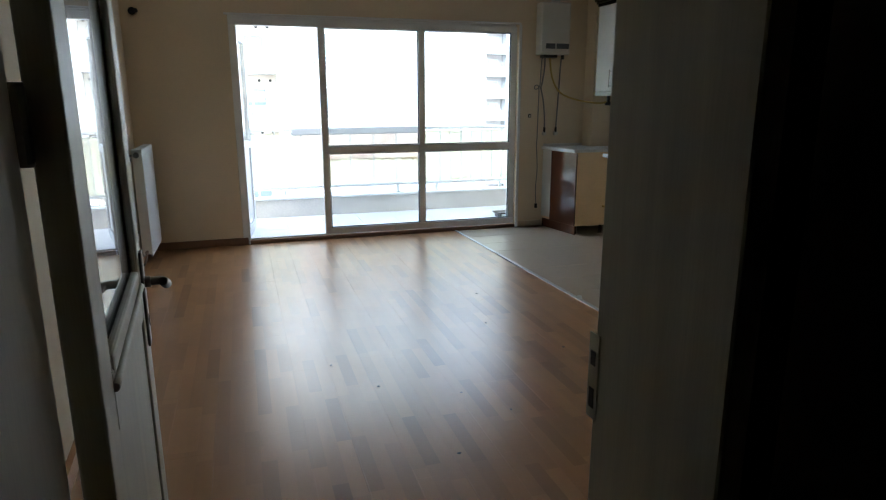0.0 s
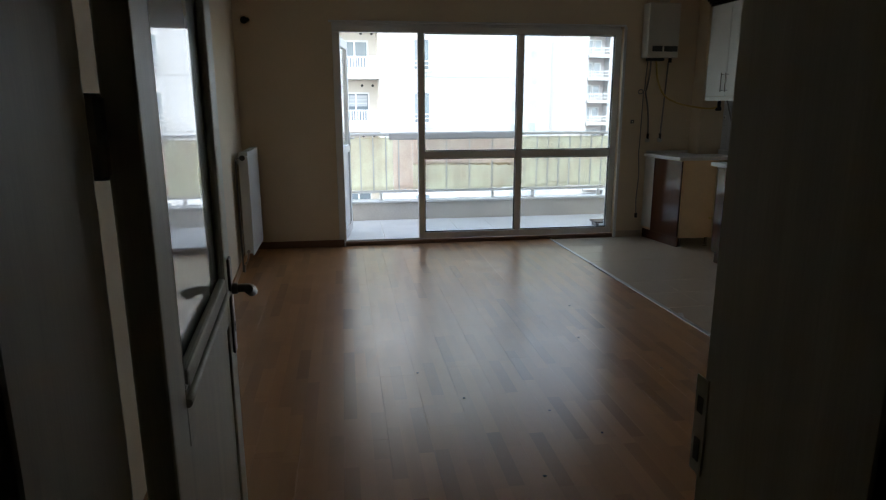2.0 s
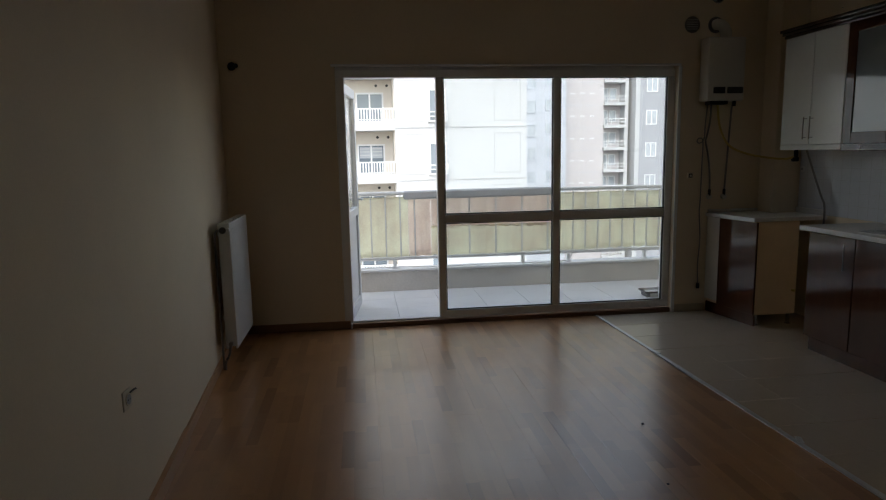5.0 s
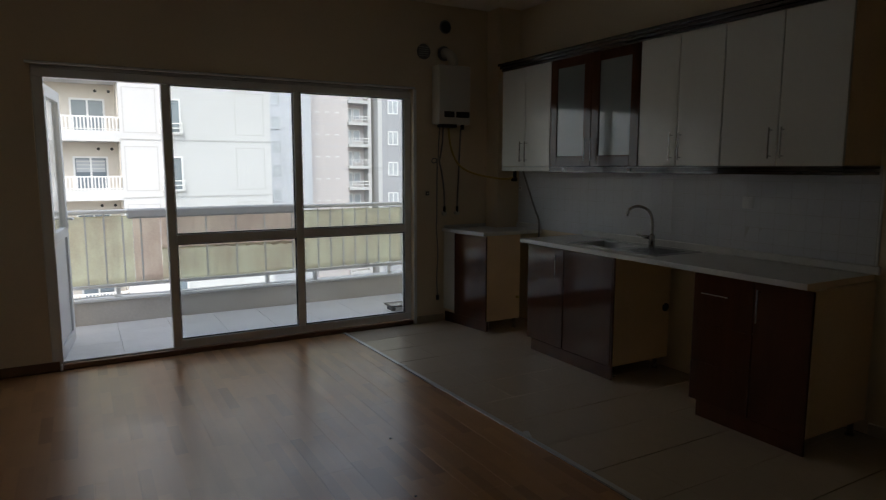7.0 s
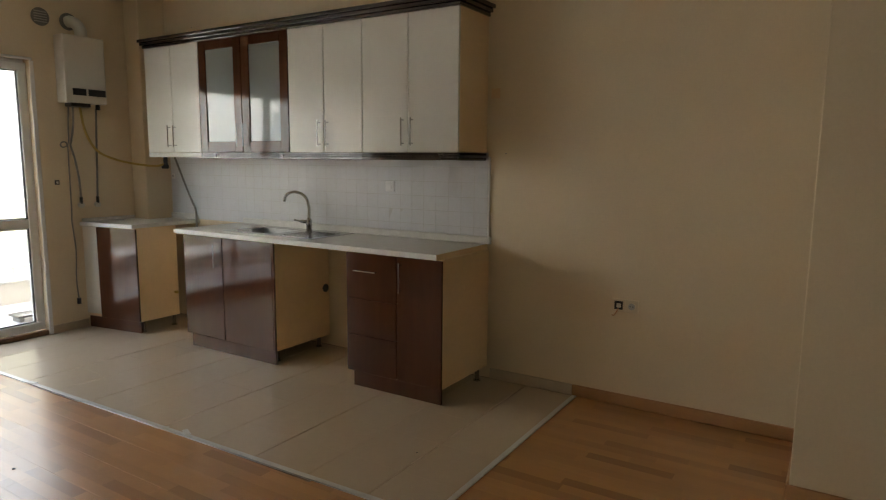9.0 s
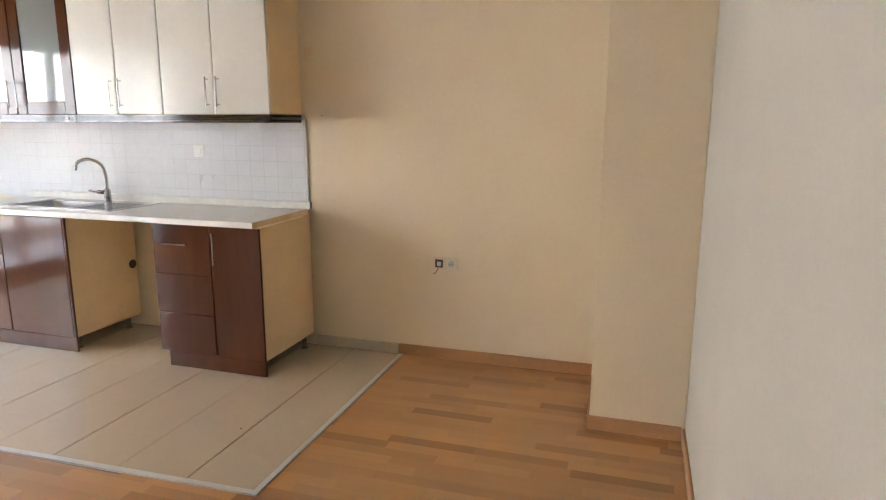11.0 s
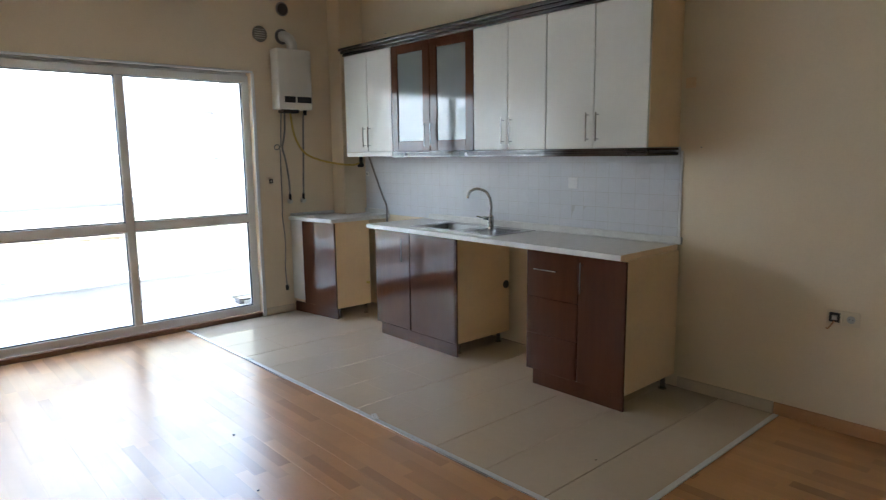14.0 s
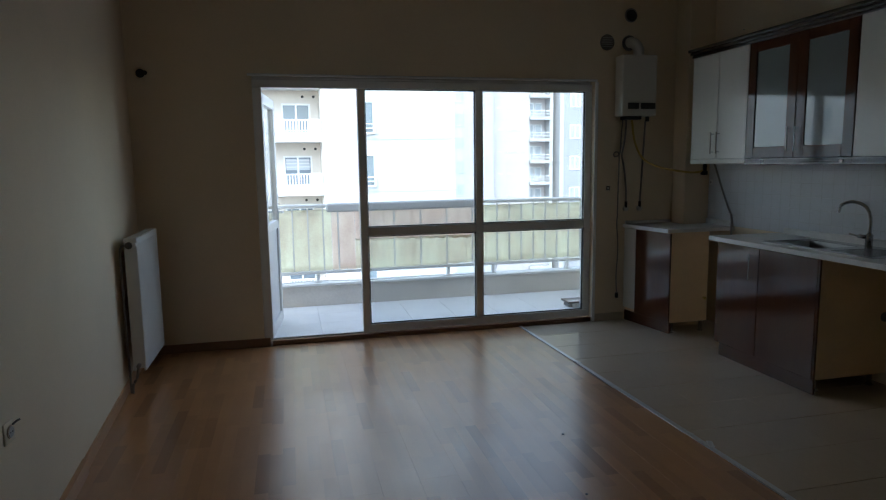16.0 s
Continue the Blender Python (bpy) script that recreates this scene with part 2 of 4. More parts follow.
def box(bm, x0, y0, z0, x1, y1, z1, bevel=0.0, seg=1):
    r = bmesh.ops.create_cube(bm, size=1)
    for v in r["verts"]:
        v.co = Vector(((x0 + x1) / 2 + v.co.x * (x1 - x0), (y0 + y1) / 2 + v.co.y * (y1 - y0), (z0 + z1) / 2 + v.co.z * (z1 - z0)))
    if bevel:
        es = list({e for v in r["verts"] for e in v.link_edges})
        bmesh.ops.bevel(bm, geom=es, offset=bevel, segments=seg, affect="EDGES", profile=0.5)
    return bm


def prism(bm, plan, z0, z1):
    """An upright solid over a plan of (x, y) corners, anticlockwise."""
    lo = [bm.verts.new((x, y, z0)) for x, y in plan]
    hi = [bm.verts.new((x, y, z1)) for x, y in plan]
    bm.faces.new(lo[::-1])
    bm.faces.new(hi)
    n = len(plan)
    for i in range(n):
        bm.faces.new((lo[i], lo[(i + 1) % n], hi[(i + 1) % n], hi[i]))
    return bm


def cyl(bm, a, b, r, n=14, r2=None):
    a, b = Vector(a), Vector(b)
    d = b - a
    m = Matrix.Translation((a + b) / 2) @ d.to_track_quat("Z", "Y").to_matrix().to_4x4()
    bmesh.ops.create_cone(bm, cap_ends=True, segments=n, radius1=r, radius2=r if r2 is None else r2, depth=d.length, matrix=m)
    return bm


def tube(bm, pts, r, n=8):
    """A round hose through the points, smoothed."""
    P = [Vector(p) for p in pts]
    dense = []
    for i in range(len(P) - 1):
        p0, p1, p2, p3 = P[max(i - 1, 0)], P[i], P[i + 1], P[min(i + 2, len(P) - 1)]
        for k in range(6):
            u = k / 6
            dense.append(0.5 * (2 * p1 + (p2 - p0) * u + (2 * p0 - 5 * p1 + 4 * p2 - p3) * u * u + (3 * p1 - p0 - 3 * p2 + p3) * u ** 3))
    dense.append(P[-1])
    rings = []
    for i, p in enumerate(dense):
        d = (dense[min(i + 1, len(dense) - 1)] - dense[max(i - 1, 0)]).normalized()
        up = Vector((0, 0, 1)) if abs(d.z) < 0.9 else Vector((1, 0, 0))
        s = d.cross(up).normalized()
        q = s.cross(d)
        rings.append([bm.verts.new(p + r * (math.cos(2 * math.pi * k / n) * s + math.sin(2 * math.pi * k / n) * q)) for k in range(n)])
    for a, b in zip(rings, rings[1:]):
        for k in range(n):
            bm.faces.new((a[k], a[(k + 1) % n], b[(k + 1) % n], b[k]))
    bm.faces.new(rings[0][::-1])
    bm.faces.new(rings[-1])
    bmesh.ops.recalc_face_normals(bm, faces=bm.faces)
    for f in bm.faces:
        f.smooth = len(f.verts) == 4
    return bm


def part(name, bm, material, parent=None, label="", mesh=None):
    """Links a bmesh as one mesh object, under a thing or a part if one is given."""
    if mesh is None:
        mesh = bpy.data.meshes.new(name)
        bm.to_mesh(mesh)
        bm.free()
        mesh.materials.append(material)
    ob = new(name, mesh)
    if parent:
        ob.parent = parent
        if parent.type == "EMPTY" and parent.name not in LOCAL:
            ob.location = -parent.location
    if label:
        ob["label"] = label
    return ob


def box_part(name, b, material, parent=None, label="", bevel=0.002, seg=1):
    return part(name, box(bmesh.new(), *b, bevel=bevel, seg=seg), material, parent, label)


def structure(name, bm, material, label, category):
    return tagged(part(name, bm, material), label, category, kind="structure")


# ---- plan ----
XL, XK = -1.04, 4.07            # left wall and kitchen wall
YW, YB = 5.95, -0.05            # window wall and back wall
SLANT = 0.055                   # the left wall runs a little askew
H = 3.08                        # ceiling
OX0, OX1, OZ1 = -0.10, 2.965, 2.285   # window opening
DX0, DX1, DZ = -0.30, 0.48, 2.10      # doorway
YH = -0.28                      # hall side of the back wall


def left_x(y):
    """The left wall's face at y."""
    return XL + (YW - y) * SLANT

# ---- walls, floor, ceiling ----
bm = bmesh.new()
box(bm, XL, YW, 0, OX0, YW + 0.25, H)
box(bm, OX1, YW, 0, XK, YW + 0.25, H)
box(bm, OX0, YW, OZ1, OX1, YW + 0.25, H)
structure("wall_window", bm, WALL, "cream painted plaster wall round the balcony window", "wall")
structure("wall_left", prism(bmesh.new(), [(XL - 0.25, YH), (left_x(YH), YH), (XL, YW), (XL, YW + 0.25), (XL - 0.25, YW + 0.25)], 0, H), WALL, "cream painted plaster wall with the radiator", "wall")
structure("wall_kitchen", box(bmesh.new(), XK, YB - 0.31, 0, XK + 0.2, YW + 0.25, H), WALL, "cream painted plaster wall behind the kitchen", "wall")
bm = bmesh.new()
box(bm, left_x(YH) - 0.002, YH, 0, DX0 - 0.04, YB, H)
box(bm, DX1 + 0.04, YH, 0, XK, YB, H)
box(bm, DX0 - 0.04, YH, DZ + 0.04, DX1 + 0.04, YB, H)
structure("wall_back", bm, WALL_GREY, "pale grey-cream painted plaster wall with the doorway", "wall")
structure("wall_pier", box(bmesh.new(), 3.36, YB, 0, XK, 0.40, H, bevel=0.004), WALL, "cream plastered pier in the room's corner", "wall")
structure("wall_chase", box(bmesh.new(), 3.80, 5.74, 0, XK, YW, H, bevel=0.006), WALL, "cream plastered pipe chase in the kitchen corner", "wall")
structure("ceiling", box(bmesh.new(), XL - 0.2, YH - 3.7, H, XK + 0.2, YW + 0.25, H + 0.2), CEIL, "plain pale painted ceiling", "ceiling")
# hall behind the doorway; its gloom is painted into near-black walls
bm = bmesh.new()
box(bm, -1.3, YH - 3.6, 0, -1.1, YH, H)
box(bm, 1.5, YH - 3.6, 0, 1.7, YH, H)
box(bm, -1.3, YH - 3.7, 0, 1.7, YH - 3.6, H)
structure("wall_hall", bm, HALL_SHADE, "plain hall walls, coloured near-black for the hall's gloom", "wall")
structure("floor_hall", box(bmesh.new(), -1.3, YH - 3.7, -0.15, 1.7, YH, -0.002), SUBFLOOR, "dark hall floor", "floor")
floor = structure("floor", box(bmesh.new(), XL - 0.2, YH, -0.2, XK + 0.2, YW + 0.25, -0.012), SUBFLOOR, "wood laminate floor of worn warm beech boards", "floor")
floor_kitchen = structure("floor_kitchen", box(bmesh.new(), 2.30, 1.68, -0.012, XK, YW + 0.04, -0.002), GROUT, "beige ceramic floor tiles of the kitchen corner", "floor")


def skirting(name, x0, y0, x1, y1, material, label, h=0.075):
    return structure(name, box(bmesh.new(), x0, y0, 0.001, x1, y1, h, bevel=0.004), material, label, "baseboard")


for nm, y0, y1, th, hh, lab in (("baseboard_left_far", 3.805, YW - 0.001, 0.014, 0.075, "wooden baseboard along the plaster wall"), ("baseboard_left_near", YB + 0.02, 3.80, 0.026, 0.082, "loose wooden baseboard standing off the wall")):
    structure(nm, prism(bmesh.new(), [(left_x(y0) + 0.0005, y0), (left_x(y0) + th, y0), (left_x(y1) + th, y1), (left_x(y1) + 0.0005, y1)], 0.001, hh), BOARD_WOOD, lab, "baseboard")
skirting("baseboard_window_left", XL + 0.015, YW - 0.014, OX0 + 0.05, YW, BOARD_DARK, "dark wooden baseboard beside the window")
structure("trim_window_corner", box(bmesh.new(), OX0 + 0.051, YW - 0.024, 0.001, OX0 + 0.068, YW - 0.001, 0.05, bevel=0.003), PVC, "chipped white corner piece beside the sill", "trim")
skirting("baseboard_window_right", 3.001, YW - 0.012, 3.30, YW, BOARD_TILE, "beige tile baseboard beside the window")
skirting("baseboard_kitchen_tile", XK - 0.012, 1.69, XK, 2.29, BOARD_TILE, "beige tile baseboard under plaster wall")
skirting("baseboard_kitchen_wood", XK - 0.014, 0.40, XK, 1.688, BOARD_WOOD, "orange wooden baseboard along the plaster wall")
skirting("baseboard_pier_side", 3.375, 0.40, XK - 0.015, 0.414, BOARD_WOOD, "orange wooden baseboard on the pier's side")
skirting("baseboard_pier_front", 3.346, YB + 0.016, 3.36, 0.414, BOARD_WOOD, "orange wooden baseboard on the pier")
skirting("baseboard_back", DX1 + 0.13, YB, 3.345, YB + 0.014, BOARD_WOOD, "orange wooden baseboard along the back wall")

# edge strips between laminate and tiles
bm = bmesh.new()
prism(bm, [(2.225, 5.96), (2.34, 1.655), (2.37, 1.655), (2.253, 5.96)], -0.004, 0.007)
structure("trim_floor_strip", bm, ALU, "worn aluminium edging strip between laminate and tiles", "trim")
structure("trim_floor_strip_end", box(bmesh.new(), 2.371, 1.655, -0.004, XK - 0.015, 1.685, 0.007, bevel=0.002), ALU, "aluminium edging strip at the tiles' end", "trim")

# ---- balcony window ----
win = thing("window_1", (1.43, 6.03, 0.04), "white plastic balcony window in three bays", "window", kind="structure")
F0, F1 = 6.0, 6.07
for nm, b in (("frame_head", (OX0, F0, 2.19, OX1, F1, 2.258)), ("head_filler", (OX0, F0 + 0.035, 2.259, OX1, F1, OZ1)), ("frame_sill", (0.80, F0, 0.045, OX1, F1, 0.113)), ("frame_left", (OX0, F0, 0.0, -0.025, F1, 2.19)),
              ("frame_right", (2.897, F0, 0.113, OX1, F1, 2.19)), ("mullion", (0.762, F0 - 0.004, 0.045, 0.828, F1, 2.19)), ("mullion", (1.823, F0 - 0.004, 0.113, 1.888, F1, 2.19)),
              ("transom", (0.828, F0, 0.915, 1.823, F1, 0.992)), ("transom", (1.888, F0, 0.915, 2.897, F1, 0.992)), ("threshold", (-0.025, F0, 0.0, 0.762, F1, 0.055))):
    box_part(nm, b, PVC_GREY, win, bevel=0.006, seg=2)
for x0, x1 in ((0.828, 1.823), (1.888, 2.897)):
    for z0, z1 in ((0.113, 0.915), (0.992, 2.19)):
        g = box_part("pane", (x0, 6.03, z0, x1, 6.04, z1), CLEAR, win, "clear pane", bevel=0)
        g.visible_shadow = False
        bm = bmesh.new()
        for bb in ((x0, 6.012, z0, x0 + 0.009, 6.029, z1), (x1 - 0.009, 6.012, z0, x1, 6.029, z1), (x0 + 0.009, 6.012, z0, x1 - 0.009, 6.029, z0 + 0.009), (x0 + 0.009, 6.012, z1 - 0.009, x1 - 0.009, 6.029, z1)):
            box(bm, *bb)
        part("gasket", bm, GASKET, win, "black rubber gasket")
structure("trim_window_head", box(bmesh.new(), OX0 - 0.03, YW - 0.018, 2.275, OX1 + 0.02, YW + 0.004, 2.295, bevel=0.004), PVC, "thin white strip over the window", "trim")
structure("trim_window_sill", box(bmesh.new(), OX0 + 0.02, YW + 0.005, 0.001, OX1, F0 - 0.002, 0.042, bevel=0.004), BOARD_DARK, "dark wooden sill board under the window", "trim")

structure("trim_window_side", box(bmesh.new(), 2.9665, YW - 0.008, 0.001, 3.0, YW + 0.003, 2.274, bevel=0.004), PVC, "white corner bead beside the window", "trim")

# balcony door leaf, open outwards
bd = thing("balcony_door", Matrix.Translation((-0.06, 6.075, 0.03)) @ Matrix.Rotation(radians(83.5), 4, "Z"), "white plastic glazed balcony door, open outwards", "door", local=True)
W, Z1 = 0.76, 2.13
for nm, b in (("stile", (0, -0.03, 0, 0.09, 0.03, Z1)), ("stile", (W - 0.09, -0.03, 0, W, 0.03, Z1)), ("rail", (0.09, -0.03, Z1 - 0.09, W - 0.09, 0.03, Z1)),
              ("rail", (0.09, -0.03, 0, W - 0.09, 0.03, 0.10)), ("rail", (0.09, -0.03, 0.92, W - 0.09, 0.03, 1.0))):
    box_part(nm, b, PVC, bd, bevel=0.006, seg=2)
box_part("panel", (0.09, -0.012, 0.10, W - 0.09, 0.012, 0.92), PVC, bd, bevel=0.001)
gp = box_part("pane", (0.09, -0.005, 1.0, W - 0.09, 0.005, Z1 - 0.09), CLEAR, bd, "clear pane", bevel=0)
gp.visible_shadow = False
for s in (-1, 1):
    bm = bmesh.new()
    box(bm, W - 0.06, s * 0.031 - 0.005, 0.98, W - 0.03, s * 0.031 + 0.005, 1.13, bevel=0.003)
    tube(bm, [(W - 0.045, s * 0.03, 1.07), (W - 0.045, s * 0.07, 1.07), (W - 0.07, s * 0.08, 1.07), (W - 0.16, s * 0.078, 1.07)], 0.009)
    part("handle", bm, PVC, bd, "white lever handle")

# ---- room door ----
fr = thing("door_frame", (0.1, -0.2, 0), "pale painted wooden door frame in the doorway", "door frame", kind="structure")
box_part("jamb", (DX0 - 0.04, YH + 0.005, 0, DX0, YB + 0.02, DZ + 0.04), DOORPAINT, fr, bevel=0.003)
box_part("jamb", (DX1, YH - 0.045, 0, DX1 + 0.04, YB + 0.02, DZ + 0.04), DOORPAINT, fr, bevel=0.003)
box_part("head", (DX0, YH - 0.012, DZ, DX1, YB + 0.02, DZ + 0.04), DOORPAINT, fr, bevel=0.003)
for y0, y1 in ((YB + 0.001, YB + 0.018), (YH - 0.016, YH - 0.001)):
    # hall-side casing is darkened by colour too, in place of real shade
    DP = DOORPAINT if y0 > YH else HALL_SHADE
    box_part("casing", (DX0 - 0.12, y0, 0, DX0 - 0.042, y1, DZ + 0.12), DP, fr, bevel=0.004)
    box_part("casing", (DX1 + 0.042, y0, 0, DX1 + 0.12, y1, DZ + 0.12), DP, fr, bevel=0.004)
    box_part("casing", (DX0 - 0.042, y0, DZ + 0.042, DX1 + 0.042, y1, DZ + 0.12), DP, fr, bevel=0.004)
strike = box_part("strike_plate", (DX1 - 0.003, -0.045, 0.965, DX1 - 0.0005, -0.015, 1.115), DOORPAINT, fr, "painted-over strike plate with two slots", bevel=0.0008)
for z0, z1 in ((0.985, 1.02), (1.06, 1.085)):
    box_part("slot", (DX1 - 0.0042, -0.037, z0, DX1 - 0.0032, -0.023, z1), BLACK, strike, bevel=0)

LEAF = Matrix.Translation((-0.256, 0.012, 0.008)) @ Matrix.Rotation(radians(93.8), 4, "Z")
dl = thing("room_door", LEAF, "pale painted wooden door with frosted pane, standing open", "door", local=True)
W, T, Z1, PZ = 0.78, 0.042, 2.07, 1.075
for nm, b in (("stile", (0, 0, 0, 0.105, T, Z1)), ("stile", (W - 0.105, 0, 0, W, T, Z1)), ("rail", (0.105, 0, Z1 - 0.13, W - 0.105, T, Z1)), ("rail", (0.105, 0, 0, W - 0.105, T, 0.22))):
    box_part(nm, b, DOORPAINT, dl, bevel=0.004, seg=2)
box_part("panel", (0.105, 0.006, 0.22, W - 0.105, T - 0.006, PZ - 0.10), DOORPAINT, dl, bevel=0.002)
box_part("rail", (0.105, 0, PZ - 0.10, W - 0.105, T, PZ), DOORPAINT, dl, bevel=0.004)
box_part("pane", (0.105, 0.016, PZ, W - 0.105, 0.022, Z1 - 0.13), DOORGLASS, dl, "frosted glossy pane", bevel=0)
for y0, y1 in ((-0.002, 0.0155), (T - 0.0155, T + 0.002)):
    for b in ((0.095, y0, PZ - 0.01, 0.125, y1, Z1 - 0.13), (W - 0.125, y0, PZ - 0.01, W - 0.095, y1, Z1 - 0.13), (0.125, y0, PZ - 0.014, W - 0.125, y1, PZ + 0.022), (0.095, y0, Z1 - 0.13, W - 0.095, y1, Z1 - 0.10)):
        if b[0] == 0.095 and b[3] == 0.125:
            b = (b[0] + 0.012, y0 + 0.003, b[2], b[3] - 0.008, y1 - 0.003, b[5])
        box_part("bead", b, DOORPAINT, dl, "moulded glazing bead", bevel=0.006, seg=2)
for y in (-0.002, T + 0.002):
    part("bead_lip", tube(bmesh.new(), [(0.100, y, PZ - 0.022), (W / 2, y, PZ - 0.022), (W - 0.100, y, PZ - 0.022)], 0.0075, n=10), DOORPAINT, dl, "rounded lip under the pane")
for s, y in ((-1, 0.0), (1, T)):
    pl = box_part("handle_plate", (W - 0.069, min(y, y + s * 0.007), 0.89, W - 0.031, max(y, y + s * 0.007), 1.127), NICKEL, dl, "dark nickel handle plate", bevel=0.003, seg=2)
    bm = bmesh.new()
    hz = 1.05
    cyl(bm, (W - 0.05, y, hz), (W - 0.05, y + s * 0.02, hz), 0.014)
    tube(bm, [(W - 0.05, y + s * 0.01, hz), (W - 0.05, y + s * 0.045, hz), (W - 0.066, y + s * 0.056, hz - 0.004), (W - 0.09, y + s * 0.056, hz), (W - 0.115, y + s * 0.054, hz + 0.010), (W - 0.135, y + s * 0.052, hz + 0.020)], 0.0105, n=10)
    part("lever", bm, NICKEL, pl, "dark nickel lever")
    box_part("keyhole", (W - 0.054, min(y + s * 0.007, y + s * 0.0085), 0.94, W - 0.046, max(y + s * 0.007, y + s * 0.0085), 0.97), BLACK, pl, bevel=0)
for z in (0.25, 1.40):
    bm = bmesh.new()
    cyl(bm, (-0.012, T + 0.004, z), (-0.012, T + 0.004, z + 0.10), 0.009)
    box(bm, -0.045, T - 0.004, z + 0.005, 0.0, T + 0.003, z + 0.095)
    part("hinge", bm, NICKEL, dl, "dark steel hinge")

# ---- kitchen: worktops and base units ----
BX = 3.43


def bar_handle(parent, a, b, out, r=0.005):
    """A slim bar on two posts; out: the way it stands off."""
    a, b, o = Vector(a), Vector(b), Vector(out)
    d = (b - a).normalized()
    bm = bmesh.new()
    cyl(bm, a + o * 0.03, b + o * 0.03, r, n=10)
    for p in (a + d * 0.015, b - d * 0.015):
        cyl(bm, p, p + o * 0.03, r * 0.8, n=8)
    part("handle", bm, STEEL, parent, "slim steel bar handle")


def leg(parent, x, y, h):
    bm = bmesh.new()
    cyl(bm, (x, y, 0.001), (x, y, 0.012), 0.026)
    cyl(bm, (x, y, 0.012), (x, y, h), 0.016)
    part("leg", bm, STEEL, parent, "adjustable metal leg")


ctop, cth = 0.942, 0.032
# sink unit
u = thing("base_cabinet", (3.75, 4.22, 0), "sink cabinet with glossy cherry-red doors and cream sides", "kitchen cabinet", "base cabinets")
for nm, b in (("side_panel", (BX + 0.02, 3.735, 0.10, XK - 0.04, 3.753, ctop - cth - 0.001)), ("side_panel", (BX + 0.02, 4.712, 0.10, XK - 0.04, 4.73, ctop - cth - 0.001)),
              ("bottom_panel", (BX + 0.02, 3.754, 0.10, XK - 0.04, 4.711, 0.118)), ("back_panel", (XK - 0.05, 3.754, 0.119, XK - 0.04, 4.711, ctop - cth - 0.02)),
              ("front_rail", (BX + 0.02, 3.754, 0.84, BX + 0.038, 4.711, ctop - cth - 0.001))):
    box_part(nm, b, CARCASS, u, "cream chipboard panel", bevel=0.001)
box_part("side_edge", (BX + 0.001, 3.722, 0.10, BX + 0.019, 3.736, ctop - cth - 0.004), CHERRY, u)
d = box_part("door", (BX, 4.272, 0.105, BX + 0.019, 4.726, ctop - cth - 0.006), CHERRY, u, bevel=0.0035, seg=2)
bar_handle(d, (BX, 4.335, 0.67), (BX, 4.335, 0.86), (-1, 0, 0))
box_part("door", (BX, 3.738, 0.105, BX + 0.019, 4.266, ctop - cth - 0.006), CHERRY, u, bevel=0.0035, seg=2)
box_part("plinth", (BX + 0.012, 3.73, 0.001, BX + 0.028, 4.68, 0.10), CHERRY, u, bevel=0.002)
for y in (3.80, 4.66):
    leg(u, 3.97, y, 0.10)
leg(u, 3.52, 3.80, 0.10)
bm = bmesh.new()
cyl(bm, (3.985, 3.7275, 0.49), (3.985, 3.734, 0.49), 0.032, n=20)
part("pipe_hole", bm, BLACK, u, "round black pipe hole")
# end unit
u = thing("base_cabinet", (3.75, 2.66, 0), "dark cherry-red cabinet with drawers, door and cream side", "kitchen cabinet", "base cabinets")
box_part("body", (BX + 0.02, 2.295, 0.10, XK - 0.04, 3.035, ctop - cth - 0.001), CARCASS, u, "cream chipboard body")
zs = (0.105, 0.355, 0.60, ctop - cth - 0.006)
for i in range(3):
    d = box_part("drawer_front", (BX, 2.634, zs[i] + 0.0006, BX + 0.019, 3.036, zs[i + 1] - 0.0006), CHERRY, u, bevel=0.003, seg=2)
    if i == 2:
        bar_handle(d, (BX, 2.775, 0.79), (BX, 2.955, 0.79), (-1, 0, 0))
d = box_part("door", (BX, 2.295, 0.105, BX + 0.019, 2.626, ctop - cth - 0.006), CHERRY, u, bevel=0.0035, seg=2)
bar_handle(d, (BX, 2.592, 0.68), (BX, 2.592, 0.87), (-1, 0, 0))
box_part("plinth", (BX + 0.012, 2.30, 0.001, BX + 0.028, 2.99, 0.10), CHERRY, u, bevel=0.002)
for y in (2.34, 2.97):
    leg(u, 3.97, y, 0.10)
# corner unit by the window, its front askew
u = thing("base_cabinet", (3.7, 5.64, 0), "corner cabinet with glossy cherry-red door and white filler", "kitchen cabinet", "base cabinets")
A, B = Vector((3.30, 5.945)), Vector((3.40, 5.33))
dirv = (B - A).normalized()
nv = Vector((dirv.y, -dirv.x))      # outwards, towards -x
if nv.x > 0:
    nv = -nv


def askew(s0, s1, depth0, depth1):
    a, b = A + dirv * s0, A + dirv * s1
    return [tuple(a - nv * depth0), tuple(b - nv * depth0), tuple(b - nv * depth1), tuple(a - nv * depth1)][::-1]


L0 = (B - A).length
bm = prism(bmesh.new(), [(3.325, 5.94), (3.42, 5.335), (3.795, 5.335), (3.795, 5.94)], 0.10, ctop - cth - 0.001)
bmesh.ops.recalc_face_normals(bm, faces=bm.faces)
part("body", bm, CARCASS, u, "cream chipboard body")
for nm, s0, s1, z0, mt in (("filler", 0.0, 0.165, 0.13, WHITEGLOSS), ("door", 0.17, L0, 0.105, CHERRY)):
    bm = prism(bmesh.new(), askew(s0, s1, 0.0, 0.018), z0, ctop - cth - 0.006)
    bmesh.ops.recalc_face_normals(bm, faces=bm.faces)
    part(nm, bm, mt, u, "white lacquered filler panel" if nm == "filler" else "")
bm = prism(bmesh.new(), askew(0.01, L0, 0.012, 0.028), 0.001, 0.10)
bmesh.ops.recalc_face_normals(bm, faces=bm.faces)
part("plinth", bm, CHERRY, u)
